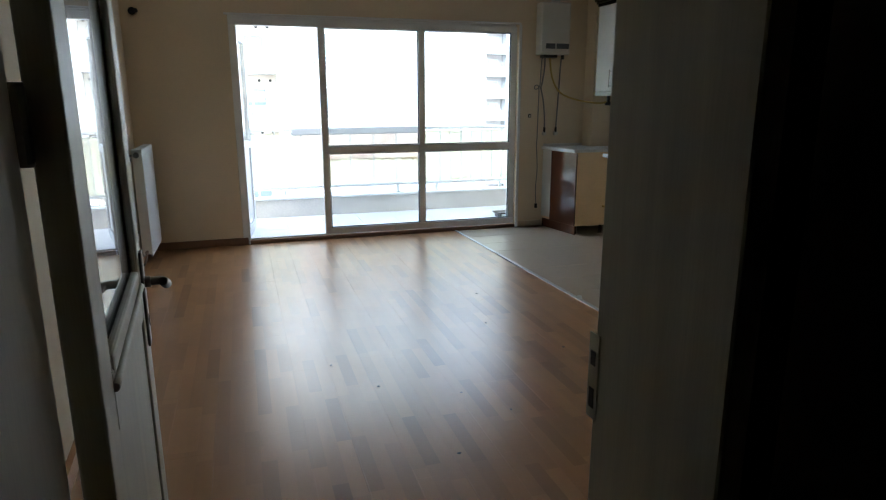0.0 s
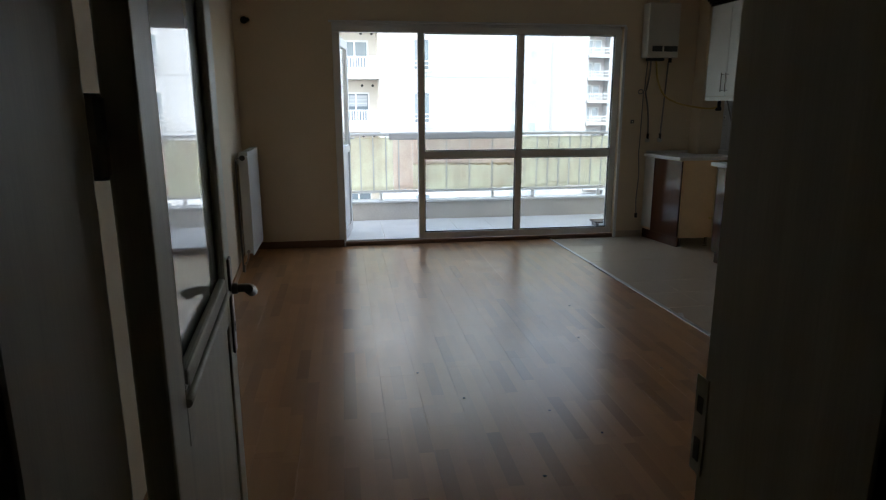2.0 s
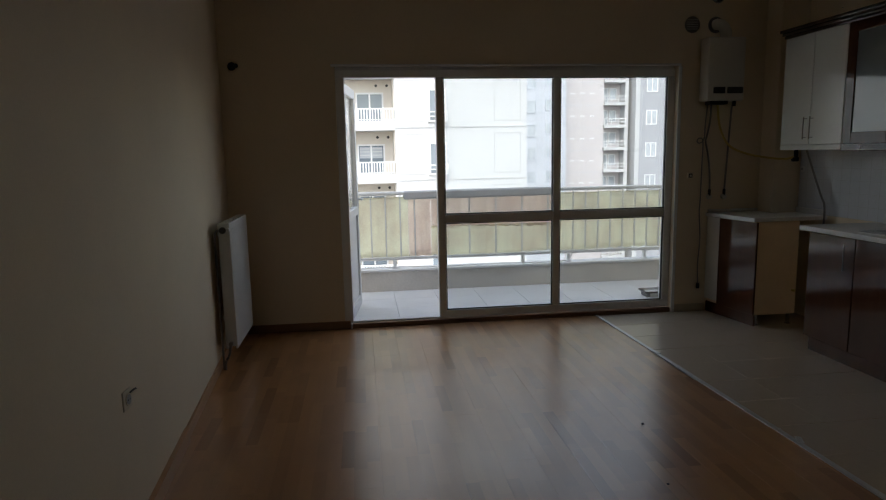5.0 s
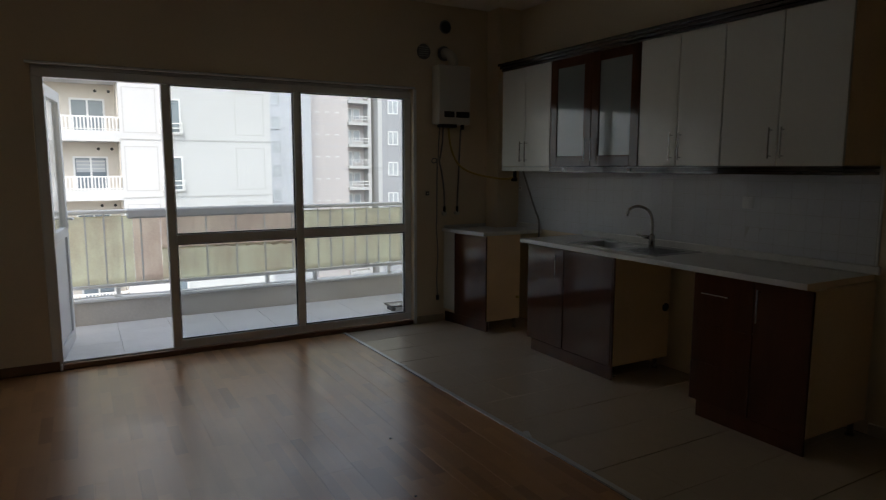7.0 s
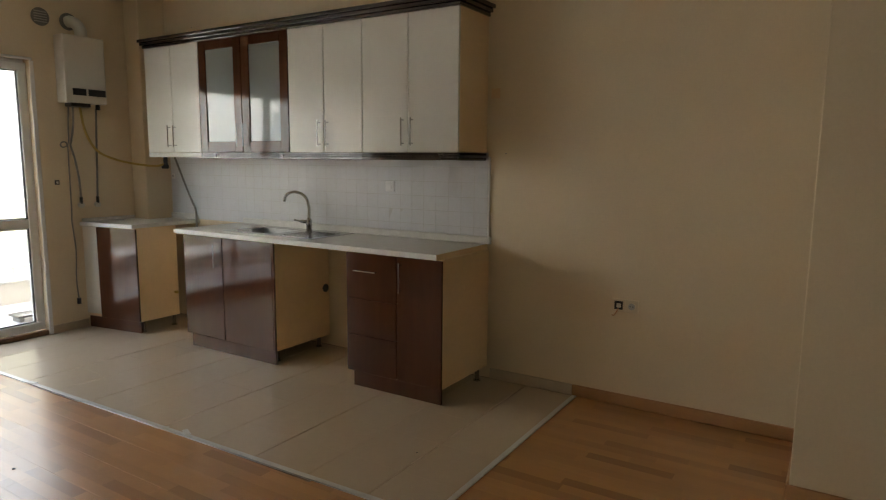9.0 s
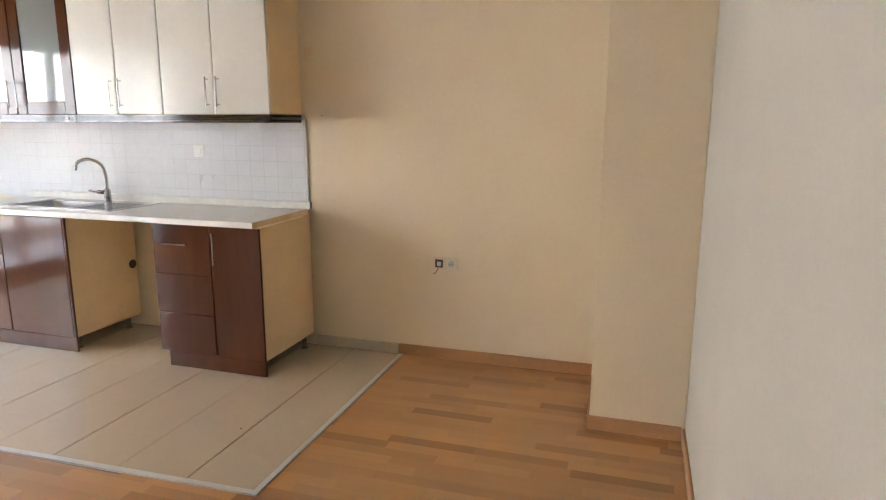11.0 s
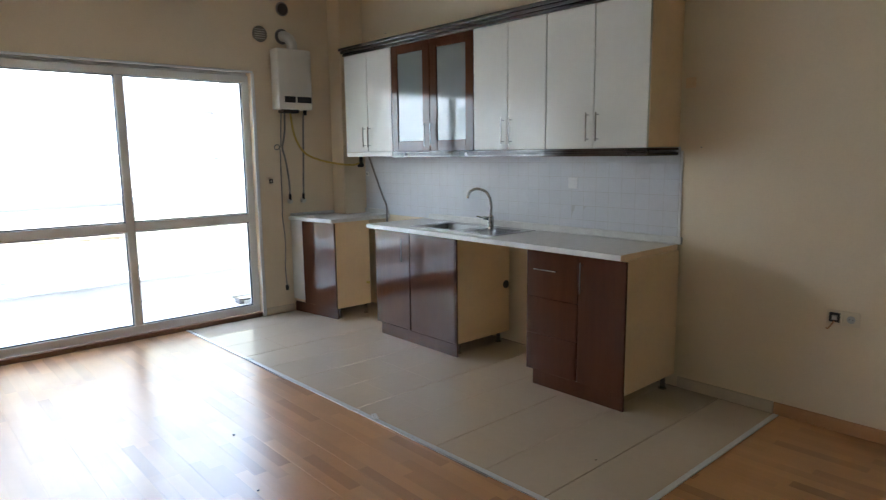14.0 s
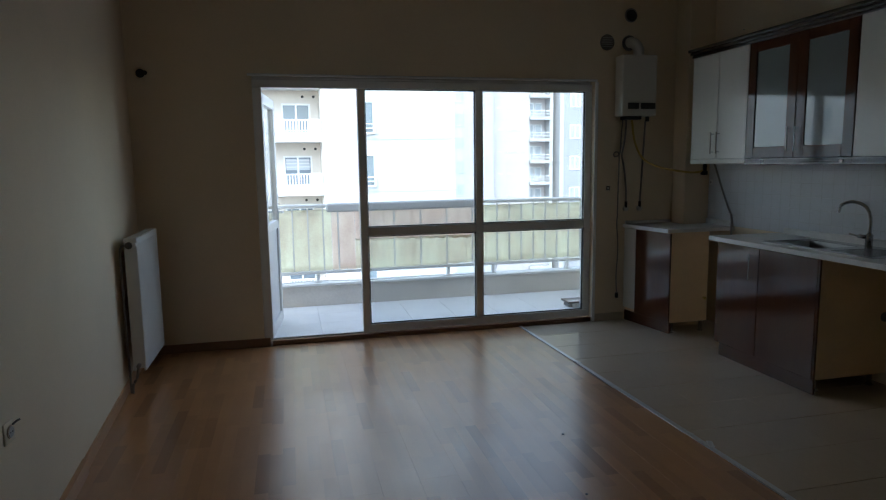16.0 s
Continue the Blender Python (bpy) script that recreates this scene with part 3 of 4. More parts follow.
leg(u, 3.46, 5.37, 0.10)
leg(u, 3.76, 5.37, 0.10)
box_part("gas_stub", (3.75, 5.30, 0.30, 3.77, 5.334, 0.32), YELLOWHOSE, u, "small brass gas stub")

wt = thing("worktop", (3.75, 5.6, ctop - cth), "pale speckled worktop by the window", "worktop")
bm = prism(bmesh.new(), [(3.28, 5.945), (3.385, 5.345), (3.797, 5.345), (3.797, 5.945)], ctop - cth, ctop)
bmesh.ops.recalc_face_normals(bm, faces=bm.faces)
part("slab", bm, WORKTOP, wt)
box_part("slab", (3.7985, 5.345, ctop - cth, XK - 0.012, 5.735, ctop), WORKTOP, wt, bevel=0.001)
box_part("upstand", (XK - 0.036, 5.36, ctop + 0.001, XK - 0.013, 5.73, ctop + 0.05), WORKTOP, wt, bevel=0.006, seg=2)
box_part("upstand", (3.30, YW - 0.022, ctop + 0.001, 3.795, YW - 0.001, ctop + 0.03), WORKTOP, wt, bevel=0.006, seg=2)
wt = thing("worktop", (3.75, 3.6, ctop - cth), "long pale speckled worktop with an inset sink", "worktop")
# the slab stays open under the sink
SX0, SX1, SY0, SY1 = 3.535, 4.005, 3.445, 4.375
bm = bmesh.new()
y0, y1 = 2.325, 4.826
for b in ((BX - 0.012, y0, SX0 + 0.02, y1), (SX1 - 0.02, y0, XK - 0.012, y1), (SX0 + 0.02, y0, SX1 - 0.02, SY0 + 0.02), (SX0 + 0.02, SY1 - 0.02, SX1 - 0.02, y1)):
    box(bm, b[0], b[1], ctop - cth, b[2], b[3], ctop)
part("slab", bm, WORKTOP, wt)
box_part("front_edge", (BX - 0.0145, y0, ctop - cth - 0.001, BX - 0.0122, y1, ctop + 0.0008), PVC, wt, "white edge band", bevel=0.0005)
box_part("end_edge", (BX - 0.0145, y0 - 0.0016, ctop - cth - 0.001, XK - 0.012, y0 - 0.0002, ctop + 0.0005), CARCASS, wt, "raw cream end of the board", bevel=0)
box_part("upstand", (XK - 0.036, y0 - 0.035, ctop + 0.001, XK - 0.013, 4.73, ctop + 0.05), WORKTOP, wt, bevel=0.006, seg=2)

sk = thing("sink", (3.78, 3.91, ctop), "stainless steel inset sink with bowl and ribbed drainer", "sink")
bm = bmesh.new()
zt = ctop + 0.005
bx0, bx1, by0, by1 = SX0 + 0.05, SX1 - 0.10, 3.90, 4.32
for b in ((SX0, SY0, bx0, SY1), (bx1, SY0, SX1, SY1), (bx0, by1, bx1, SY1), (bx0, SY0, bx1, by0)):
    box(bm, b[0], b[1], zt - 0.004, b[2], b[3], zt)
for i in range(9):
    yy = 3.51 + i * 0.035
    box(bm, bx0, yy, zt, bx1, yy + 0.012, zt + 0.003, bevel=0.001)
part("rim", bm, STEEL, sk, "brushed rim and drainer")
bm = bmesh.new()
zb = ctop - 0.15
for b in ((bx0 - 0.002, by0, zb, bx0, by1, zt - 0.003), (bx1, by0, zb, bx1 + 0.002, by1, zt - 0.003), (bx0, by0 - 0.002, zb, bx1, by0, zt - 0.003), (bx0, by1, zb, bx1, by1 + 0.002, zt - 0.003), (bx0, by0, zb - 0.002, bx1, by1, zb)):
    box(bm, *b)
part("bowl", bm, STEEL_BOWL_LIT, sk)
fc = thing("faucet", (3.95, 3.862, ctop), "chrome kitchen mixer tap with a swan neck", "faucet")
bm = bmesh.new()
fx, fy = 3.95, 3.862
cyl(bm, (fx, fy, ctop + 0.006), (fx, fy, ctop + 0.085), 0.023, n=20)
cyl(bm, (fx, fy, ctop + 0.085), (fx, fy, ctop + 0.10), 0.023, n=20, r2=0.012)
part("body", bm, CHROME, fc)
bm = tube(bmesh.new(), [(fx, fy, ctop + 0.09), (fx, fy + 0.002, ctop + 0.20), (fx - 0.015, fy + 0.03, ctop + 0.275), (fx - 0.05, fy + 0.10, ctop + 0.305), (fx - 0.075, fy + 0.165, ctop + 0.28), (fx - 0.085, fy + 0.18, ctop + 0.228)], 0.0115, n=12)
part("spout", bm, CHROME, fc)
bm = bmesh.new()
cyl(bm, (fx - 0.01, fy + 0.015, ctop + 0.07), (fx - 0.035, fy + 0.055, ctop + 0.075), 0.014)
tube(bm, [(fx - 0.03, fy + 0.05, ctop + 0.072), (fx - 0.05, fy + 0.085, ctop + 0.082), (fx - 0.058, fy + 0.105, ctop + 0.086)], 0.006)
part("lever", bm, CHROME, fc)

# ---- wall units ----
UX, UZ0, UZ1 = 3.69, 1.556, 2.43
units = ((4.797, 5.51, "white"), (3.794, 4.796, "glass"), (3.105, 3.793, "white"), (2.345, 3.104, "white"))
for y0, y1, kind in units:
    lab = "white glossy wall cabinet with two doors" if kind == "white" else "cherry-red wall cabinet with two frosted glass doors"
    u = thing("wall_cabinet", (3.88, (y0 + y1) / 2, UZ0), lab, "kitchen cabinet", "wall cabinets")
    if kind == "white":
        box_part("body", (UX + 0.02, y0 + 0.001, UZ0, XK - 0.002, y1 - 0.001, UZ1), CARCASS, u, "cream chipboard body")
    else:
        c = 0.018
        for nm, bb in (("side_panel", (UX + 0.02, y0 + 0.001, UZ0, XK - 0.02, y0 + c, UZ1)), ("side_panel", (UX + 0.02, y1 - c, UZ0, XK - 0.02, y1 - 0.001, UZ1)), ("bottom_panel", (UX + 0.02, y0 + c, UZ0, XK - 0.02, y1 - c, UZ0 + c)),
                       ("top_panel", (UX + 0.02, y0 + c, UZ1 - c, XK - 0.02, y1 - c, UZ1)), ("back_panel", (XK - 0.0195, y0 + 0.001, UZ0, XK - 0.002, y1 - 0.001, UZ1))):
            box_part(nm, bb, CARCASS, u, "cream chipboard panel", bevel=0)
        box_part("shelf", (UX + 0.035, y0 + c + 0.001, 2.0, XK - 0.021, y1 - c - 0.001, 2.018), WHITEGLOSS, u, "white shelf", bevel=0.002)
    ym = (y0 + y1) / 2
    for a, b, s in ((y0 + 0.0022, ym - 0.0022, 1), (ym + 0.0022, y1 - 0.0022, -1)):
        hy = b - 0.035 if s > 0 else a + 0.035
        if kind == "white":
            d = box_part("door", (UX, a, UZ0 - 0.004, UX + 0.019, b, UZ1 - 0.002), WHITEGLOSS, u, bevel=0.005, seg=3)
        else:
            bm = bmesh.new()
            f = 0.085
            for bb in ((a, UZ0 - 0.004, a + f, UZ1 - 0.002), (b - f, UZ0 - 0.004, b, UZ1 - 0.002), (a + f, UZ0 - 0.004, b - f, UZ0 + 0.08), (a + f, UZ1 - 0.075, b - f, UZ1 - 0.002)):
                box(bm, UX, bb[0], bb[1], UX + 0.019, bb[2], bb[3], bevel=0.003)
            d = part("door", bm, CHERRY, u)
            box_part("pane", (UX + 0.008, a + f, UZ0 + 0.08, UX + 0.013, b - f, UZ1 - 0.075), FROSTED, d, "grey frosted pane", bevel=0)
        bar_handle(d, (UX, hy, 1.595), (UX, hy, 1.775), (-1, 0, 0))
    if kind == "glass":
        for yc in (4.60, 3.87):
            box_part("clip", (UX - 0.011, yc - 0.012, UZ0 - 0.042, UX - 0.0045, yc + 0.012, UZ0 - 0.018), PVC, u, "small white clip", bevel=0.002)
    if kind == "white" and y1 > 5:
        box_part("light_rail", (UX + 0.002, y0 + 0.003, UZ0 - 0.046, UX + 0.02, y1, UZ0 - 0.006), WHITEGLOSS, u, "white light rail")
    else:
        for z0, z1, dx in ((UZ0 - 0.054, UZ0 - 0.034, 0.0), (UZ0 - 0.034, UZ0 - 0.020, 0.006), (UZ0 - 0.020, UZ0 - 0.005, 0.0)):
            box_part("light_rail", (UX + dx - 0.004, y0 + 0.0005, z0, XK - 0.003 if (y0 < 2.4 and dx == 0) else UX + 0.02, y1 - 0.0005, z1), DARKTRIM, u, "dark moulded light rail", bevel=0.003)
crown = thing("cornice", (3.86, 3.9, UZ1), "dark stepped cornice along the wall cabinets", "cornice")
for i, (dz0, dz1, o) in enumerate(((0.0, 0.022, 0.012), (0.023, 0.046, 0.030), (0.047, 0.072, 0.048))):
    bm = bmesh.new()
    box(bm, UX - o, 2.345 - o, UZ1 + dz0, UX + 0.02, 5.51 + o * 0.4, UZ1 + dz1, bevel=0.004, seg=2)
    box(bm, UX + 0.0205, 2.345 - o, UZ1 + dz0, XK - 0.002, 2.36, UZ1 + dz1, bevel=0.004, seg=2)
    part("step", bm, DARKTRIM, crown)

# ---- boiler corner ----
bo = thing("gas_boiler", (3.36, 5.9, 1.96), "old white wall-hung gas boiler with black display", "boiler")
BF = 5.80
box_part("casing", (3.165, BF, 1.955, 3.515, YW - 0.002, 2.505), PLASTIC, bo, bevel=0.012, seg=3)
box_part("display", (3.222, BF - 0.003, 2.018, 3.335, BF + 0.002, 2.074), BLACK, bo, "black control panel", bevel=0.002)
box_part("display", (3.353, BF - 0.003, 2.018, 3.503, BF + 0.002, 2.074), BLACK, bo, "black control panel", bevel=0.002)
bm = bmesh.new()
box(bm, 3.21, BF + 0.02, 1.925, 3.38, YW - 0.03, 1.964, bevel=0.006)
cyl(bm, (3.465, BF + 0.07, 1.91), (3.465, BF + 0.07, 1.964), 0.018)
part("connections", bm, BLACK, bo, "dark pipe connections")
bm = tube(bmesh.new(), [(3.36, BF + 0.075, 2.495), (3.36, BF + 0.075, 2.56), (3.335, BF + 0.09, 2.61), (3.31, YW - 0.03, 2.63), (3.30, YW - 0.003, 2.63)], 0.048, n=18)
fl = part("flue", bm, PLASTIC, bo, "white flue elbow")
bm = cyl(bmesh.new(), (3.30, YW - 0.012, 2.63), (3.30, YW - 0.001, 2.63), 0.07, n=24)
part("collar", bm, GREYHOSE, fl, "dark rubber collar")


v = thing("flue_opening", (3.315, YW, 2.88), "open round flue hole in the plaster wall", "wall opening")
part("sleeve", cyl(bmesh.new(), (3.315, YW - 0.006, 2.88), (3.315, YW - 0.0008, 2.88), 0.064, n=28), GREYHOSE, v)
part("bore", cyl(bmesh.new(), (3.318, YW - 0.0085, 2.878), (3.318, YW - 0.0065, 2.878), 0.052, n=28), BLACK, v)
v = thing("vent_cover", (3.075, YW, 2.63), "grey round vent cover on the plaster wall", "vent")
part("disc", cyl(bmesh.new(), (3.075, YW - 0.012, 2.63), (3.075, YW - 0.001, 2.63), 0.072, n=28, r2=0.068), GREYHOSE, v)
for i in range(5):
    box_part("slat", (3.025, YW - 0.017, 2.588 + i * 0.02, 3.125, YW - 0.0125, 2.595 + i * 0.02), GROOVE, v, bevel=0.001)
v = thing("pipe_opening", (-0.93, YW, 2.28), "small dark pipe hole in the plaster wall", "wall opening")
part("bore", cyl(bmesh.new(), (-0.935, YW - 0.004, 2.28), (-0.935, YW - 0.0008, 2.28), 0.034, n=20), BLACK, v)
part("cap", cyl(bmesh.new(), (-0.90, YW - 0.014, 2.285), (-0.90, YW - 0.001, 2.285), 0.018, n=16), DIRT, v)

HY = YW - 0.02
h = thing("boiler_cable", (3.2, HY, 0.25), "grey power cable hanging from the boiler to its plug", "cable")
bm = tube(bmesh.new(), [(3.235, HY - 0.02, 1.93), (3.232, HY, 1.75), (3.225, HY, 1.62), (3.18, HY, 1.585), (3.155, HY - 0.006, 1.605), (3.175, HY - 0.01, 1.63), (3.21, HY - 0.01, 1.60), (3.215, HY, 1.40), (3.212, HY, 1.05), (3.205, HY - 0.005, 0.95), (3.225, HY, 0.70), (3.212, HY, 0.45), (3.222, HY, 0.27)], 0.0055, n=6)
part("lead", bm, GREYHOSE, h)
part("plug", cyl(bmesh.new(), (3.222, HY, 0.225), (3.222, HY, 0.275), 0.016), BLACK, h)


def hose(x, pts, label):
    h = thing("water_hose", (x, HY, 1.1), label, "hose", "boiler hoses")
    part("hose", tube(bmesh.new(), pts, 0.0085, n=7), GREYHOSE, h)
    bm = bmesh.new()
    cyl(bm, (x, HY, 1.10), (x, HY, 1.16), 0.013)
    part("nut", bm, BLACK, h)
    part("rosette", cyl(bmesh.new(), (x, YW - 0.001, 1.09), (x, YW - 0.03, 1.09), 0.024, n=18), PLASTIC, h, "white valve rosette")


hose(3.30, [(3.27, HY - 0.02, 1.93), (3.275, HY, 1.78), (3.25, HY, 1.64), (3.235, HY - 0.012, 1.60), (3.27, HY, 1.48), (3.295, HY, 1.30), (3.30, HY, 1.13)], "grey flexible water hose from boiler to valve")
hose(3.445, [(3.465, HY - 0.03, 1.92), (3.467, HY - 0.01, 1.75), (3.46, HY, 1.45), (3.45, HY, 1.25), (3.445, HY, 1.13)], "straight grey flexible water hose below the boiler")

g = thing("gas_hose", (3.95, 5.65, 1.48), "yellow gas hose with black valve under the cabinet", "hose")
part("hose", tube(bmesh.new(), [(3.33, HY - 0.02, 1.93), (3.36, HY - 0.03, 1.72), (3.45, HY - 0.04, 1.56), (3.60, HY - 0.09, 1.48), (3.74, 5.70, 1.44), (3.86, 5.665, 1.43), (3.93, 5.655, 1.445)], 0.010, n=7), YELLOWHOSE, g)
bm = bmesh.new()
cyl(bm, (3.95, 5.655, 1.42), (3.95, 5.655, 1.545), 0.018)
box(bm, 3.915, 5.635, 1.405, 3.975, 5.675, 1.445, bevel=0.008)
part("valve", bm, BLACK, g)
g = thing("stove_hose", (3.99, 5.3, 1.2), "dark flexible hose hanging down behind the worktops", "hose")
part("hose", tube(bmesh.new(), [(3.97, 5.55, 1.515), (3.975, 5.52, 1.45), (3.98, 5.44, 1.29), (3.985, 5.35, 1.12), (3.99, 5.305, 1.03), (3.99, 5.30, 0.85), (3.99, 5.30, 0.45), (3.97, 5.27, 0.12), (3.95, 5.20, 0.012)], 0.009, n=8), GREYHOSE, g)


# ---- sockets and small fixtures ----
def socket(name, m, label, kinds, shell=None):
    """Built facing -y in its own frame, then set on the wall; kinds: one letter a module (s socket, o open, w switch)."""
    s = thing(name, m, label, "socket", "wall sockets", local=True)
    n, shell = len(kinds), shell or IVORY
    for i, k in enumerate(kinds):
        x = (i - (n - 1) / 2) * 0.08
        pl = box_part("plate", (x - 0.04, -0.009, -0.04, x + 0.04, -0.0008, 0.04), shell, s, bevel=0.004, seg=2)
        if k == "s":
            part("rim", cyl(bmesh.new(), (x, -0.013, 0), (x, -0.0095, 0), 0.024, n=24), shell, pl)
            part("well", cyl(bmesh.new(), (x, -0.0145, 0), (x, -0.0132, 0), 0.020, n=24), GROOVE, pl, "recessed socket face")
            for dx in (-0.008, 0.008):
                part("pin_hole", cyl(bmesh.new(), (x + dx, -0.0155, 0), (x + dx, -0.0146, 0), 0.003, n=8), BLACK, pl)
        elif k == "o":
            box_part("opening", (x - 0.026, -0.0105, -0.026, x + 0.026, -0.0093, 0.026), BLACK, pl, "dark open box", bevel=0)
            box_part("terminal", (x - 0.012, -0.016, -0.014, x + 0.014, -0.0108, 0.012), PLASTIC, pl, bevel=0.002)
        else:
            box_part("rocker", (x - 0.022, -0.014, -0.022, x + 0.022, -0.0093, 0.022), shell, pl, bevel=0.003)
    return s


KW = Matrix.Rotation(radians(-90), 4, "Z")     # faces -x
LW = Matrix.Rotation(radians(90), 4, "Z")      # faces +x
s = socket("double_socket", Matrix.Translation((XK, 1.370, 0.634)) @ KW, "double wall socket, one half open with loose wires", "os")
part("loose_wire", tube(bmesh.new(), [(-0.04, -0.012, -0.02), (-0.05, -0.03, -0.045), (-0.06, -0.04, -0.06), (-0.07, -0.035, -0.058)], 0.004, n=6), BOARD_WOOD, s)
socket("splash_socket", Matrix.Translation((XK - 0.0095, 3.145, 1.31)) @ KW, "white switch on the kitchen tiles", "w", PVC)
socket("splash_socket", Matrix.Translation((XK - 0.0095, 5.70, 1.335)) @ KW @ Matrix.Scale(0.6, 4), "small white outlet under the wall cabinet", "s", PVC)
socket("cable_outlet", Matrix.Translation((XK, 2.285, 1.94)) @ KW @ Matrix.Scale(0.8, 4), "small beige outlet beside the wall cabinet", "w", CARCASS)
socket("cable_outlet", Matrix.Translation((3.115, YW, 1.29)) @ Matrix.Scale(0.72, 4), "small dark outlet beside the window", "o")
s = socket("wall_socket", Matrix.Translation((left_x(2.885) + 0.001, 2.885, 0.603)) @ LW @ Matrix.Rotation(radians(-3), 4, "Z"), "wall socket hanging loose from the plaster", "s")
part("loose_wire", tube(bmesh.new(), [(0.02, -0.01, 0.02), (0.028, -0.022, 0.03), (0.036, -0.03, 0.033)], 0.004, n=6), GREYHOSE, s)

# nails and scuffs left in the plaster
for p, d in (((XK - 0.001, 5.35, 2.66), (-1, 0, 0)), ((XK - 0.001, 2.20, 1.55), (-1, 0, 0))):
    q = Vector(p) + Vector(d) * 0.012
    tagged(part("nail", cyl(bmesh.new(), p, q, 0.0028, n=8), NICKEL), "small dark nail in the plaster wall", "nail", "nails")

# ---- radiator ----
rd = thing("radiator", (-0.9, 5.3, 0.14), "white steel panel radiator on the wall", "radiator")
RY0, RY1, RZ0, RZ1 = 5.02, 5.70, 0.15, 1.075
front = box_part("front_panel", (-0.868, RY0, RZ0, -0.853, RY1, RZ1), RADIATOR, rd, bevel=0.006, seg=2)
n, rib = 17, None
for i in range(n):
    y = RY0 + 0.03 + i * (RY1 - RY0 - 0.06) / (n - 1)
    if rib is None:
        rib = box_part("rib", (-0.8535, -0.014, RZ0 + 0.04, -0.8521, 0.014, RZ1 - 0.04), RADIATOR, front, bevel=0.0012)
        ob = rib
    else:
        ob = part("rib", None, None, front, mesh=rib.data)
    ob.location.y = y
box_part("back_panel", (-0.938, RY0 + 0.005, RZ0, -0.923, RY1 - 0.005, RZ1 - 0.003), RADIATOR, rd, bevel=0.005, seg=2)
for y in (RY0 + 0.001, RY1 - 0.005):
    box_part("side_cover", (-0.9365, y - 0.002, RZ0 + 0.02, -0.855, y + 0.006, RZ1 + 0.002), RADIATOR, rd, bevel=0.003)
bm = bmesh.new()
for i in range(22):
    y = RY0 + 0.02 + i * (RY1 - RY0 - 0.04) / 21
    box(bm, -0.922, y - 0.004, RZ1 - 0.002, -0.869, y + 0.004, RZ1 + 0.003)
part("top_grille", bm, RADIATOR, rd)
bm = cyl(bmesh.new(), (-0.896, RY0 - 0.035, RZ1 - 0.045), (-0.896, RY0 + 0.002, RZ1 - 0.045), 0.016)
cyl(bm, (-0.896, RY0 - 0.05, RZ1 - 0.045), (-0.896, RY0 - 0.034, RZ1 - 0.045), 0.024)
part("vent_plug", bm, BLACK, rd, "dark plug")
part("side_plug", cyl(bmesh.new(), (-0.866, RY0 - 0.04, RZ1 - 0.045), (-0.866, RY0 - 0.003, RZ1 - 0.045), 0.015), PVC, rd, "white plug")
bm = cyl(bmesh.new(), (-0.896, RY0 - 0.04, RZ0 + 0.045), (-0.896, RY0 + 0.002, RZ0 + 0.045), 0.014)
tube(bm, [(-0.896, RY0 - 0.03, RZ0 + 0.05), (-0.91, RY0 - 0.03, 0.12), (-0.94, RY0 - 0.025, 0.06), (-0.945, RY0 - 0.025, 0.003)], 0.009)
part("valve", bm, NICKEL, rd, "dark valve with pipe to the floor")
bm = tube(bmesh.new(), [(-0.93, RY0 - 0.02, RZ1 - 0.045), (-0.95, RY0 - 0.018, RZ1 - 0.06), (-0.958, RY0 - 0.015, RZ1 - 0.12), (-0.958, RY0 - 0.015, 0.5), (-0.955, RY0 - 0.018, 0.003)], 0.008)
# the shade between radiator and wall is put into the pipe's grey
part("supply_pipe", bm, GREYHOSE, rd, "thin supply pipe, greyed for the shade beside the wall")
for z in (0.3, 0.95):
    box_part("bracket", (left_x(5.3) - 0.01, 5.30, z, -0.9385, 5.34, z + 0.03), RADIATOR, rd, bevel=0.001)

# ---- debris on the floor ----
rng = random.Random(5)
for x, y, r in ((0.55, 2.2, 0.007), (0.95, 2.0, 0.006), (1.45, 2.95, 0.008), (1.12, 1.75, 0.007), (0.35, 2.55, 0.007), (1.75, 2.4, 0.008), (1.62, 3.6, 0.008), (0.75, 1.45, 0.007), (2.83, 2.06, 0.006)):
    bm = bmesh.new()
    bmesh.ops.create_icosphere(bm, subdivisions=1, radius=r)
    for vv in bm.verts:
        vv.co = Vector((vv.co.x * (1 + rng.uniform(-.5, .8)) + x, vv.co.y * (1 + rng.uniform(-.5, .5)) + y, max(0.0, vv.co.z * 0.5 + r * 0.3) + 0.001))
    tagged(part("debris", bm, DIRT), "small dark crumb of dirt on the floor", "debris", "crumbs on the floor")
for x, y, a in ((2.295, 3.42, 0.3), (2.33, 3.25, -0.4), (2.27, 4.78, 0.2)):
    bm = bmesh.new()
    bmesh.ops.create_grid(bm, x_segments=6, y_segments=3, size=0.5)
    for vv in bm.verts:
        p = Vector((vv.co.x * 0.03, vv.co.y * 0.075, 0))
        z = 0.0085 + 0.007 * abs(math.sin(vv.co.x * 9 + vv.co.y * 5))
        vv.co = Vector((x + p.x * math.cos(a) - p.y * math.sin(a), y + p.x * math.sin(a) + p.y * math.cos(a), z))
    r = bmesh.ops.extrude_face_region(bm, geom=bm.faces[:])
    for e in r["geom"]:
        if isinstance(e, bmesh.types.BMVert):
            e.co.z -= 0.003
    bmesh.ops.recalc_face_normals(bm, faces=bm.faces)
    tagged(part("tape_scrap", bm, FOIL), "crumpled silvery tape scrap on the edging strip", "tape", "tape scraps")

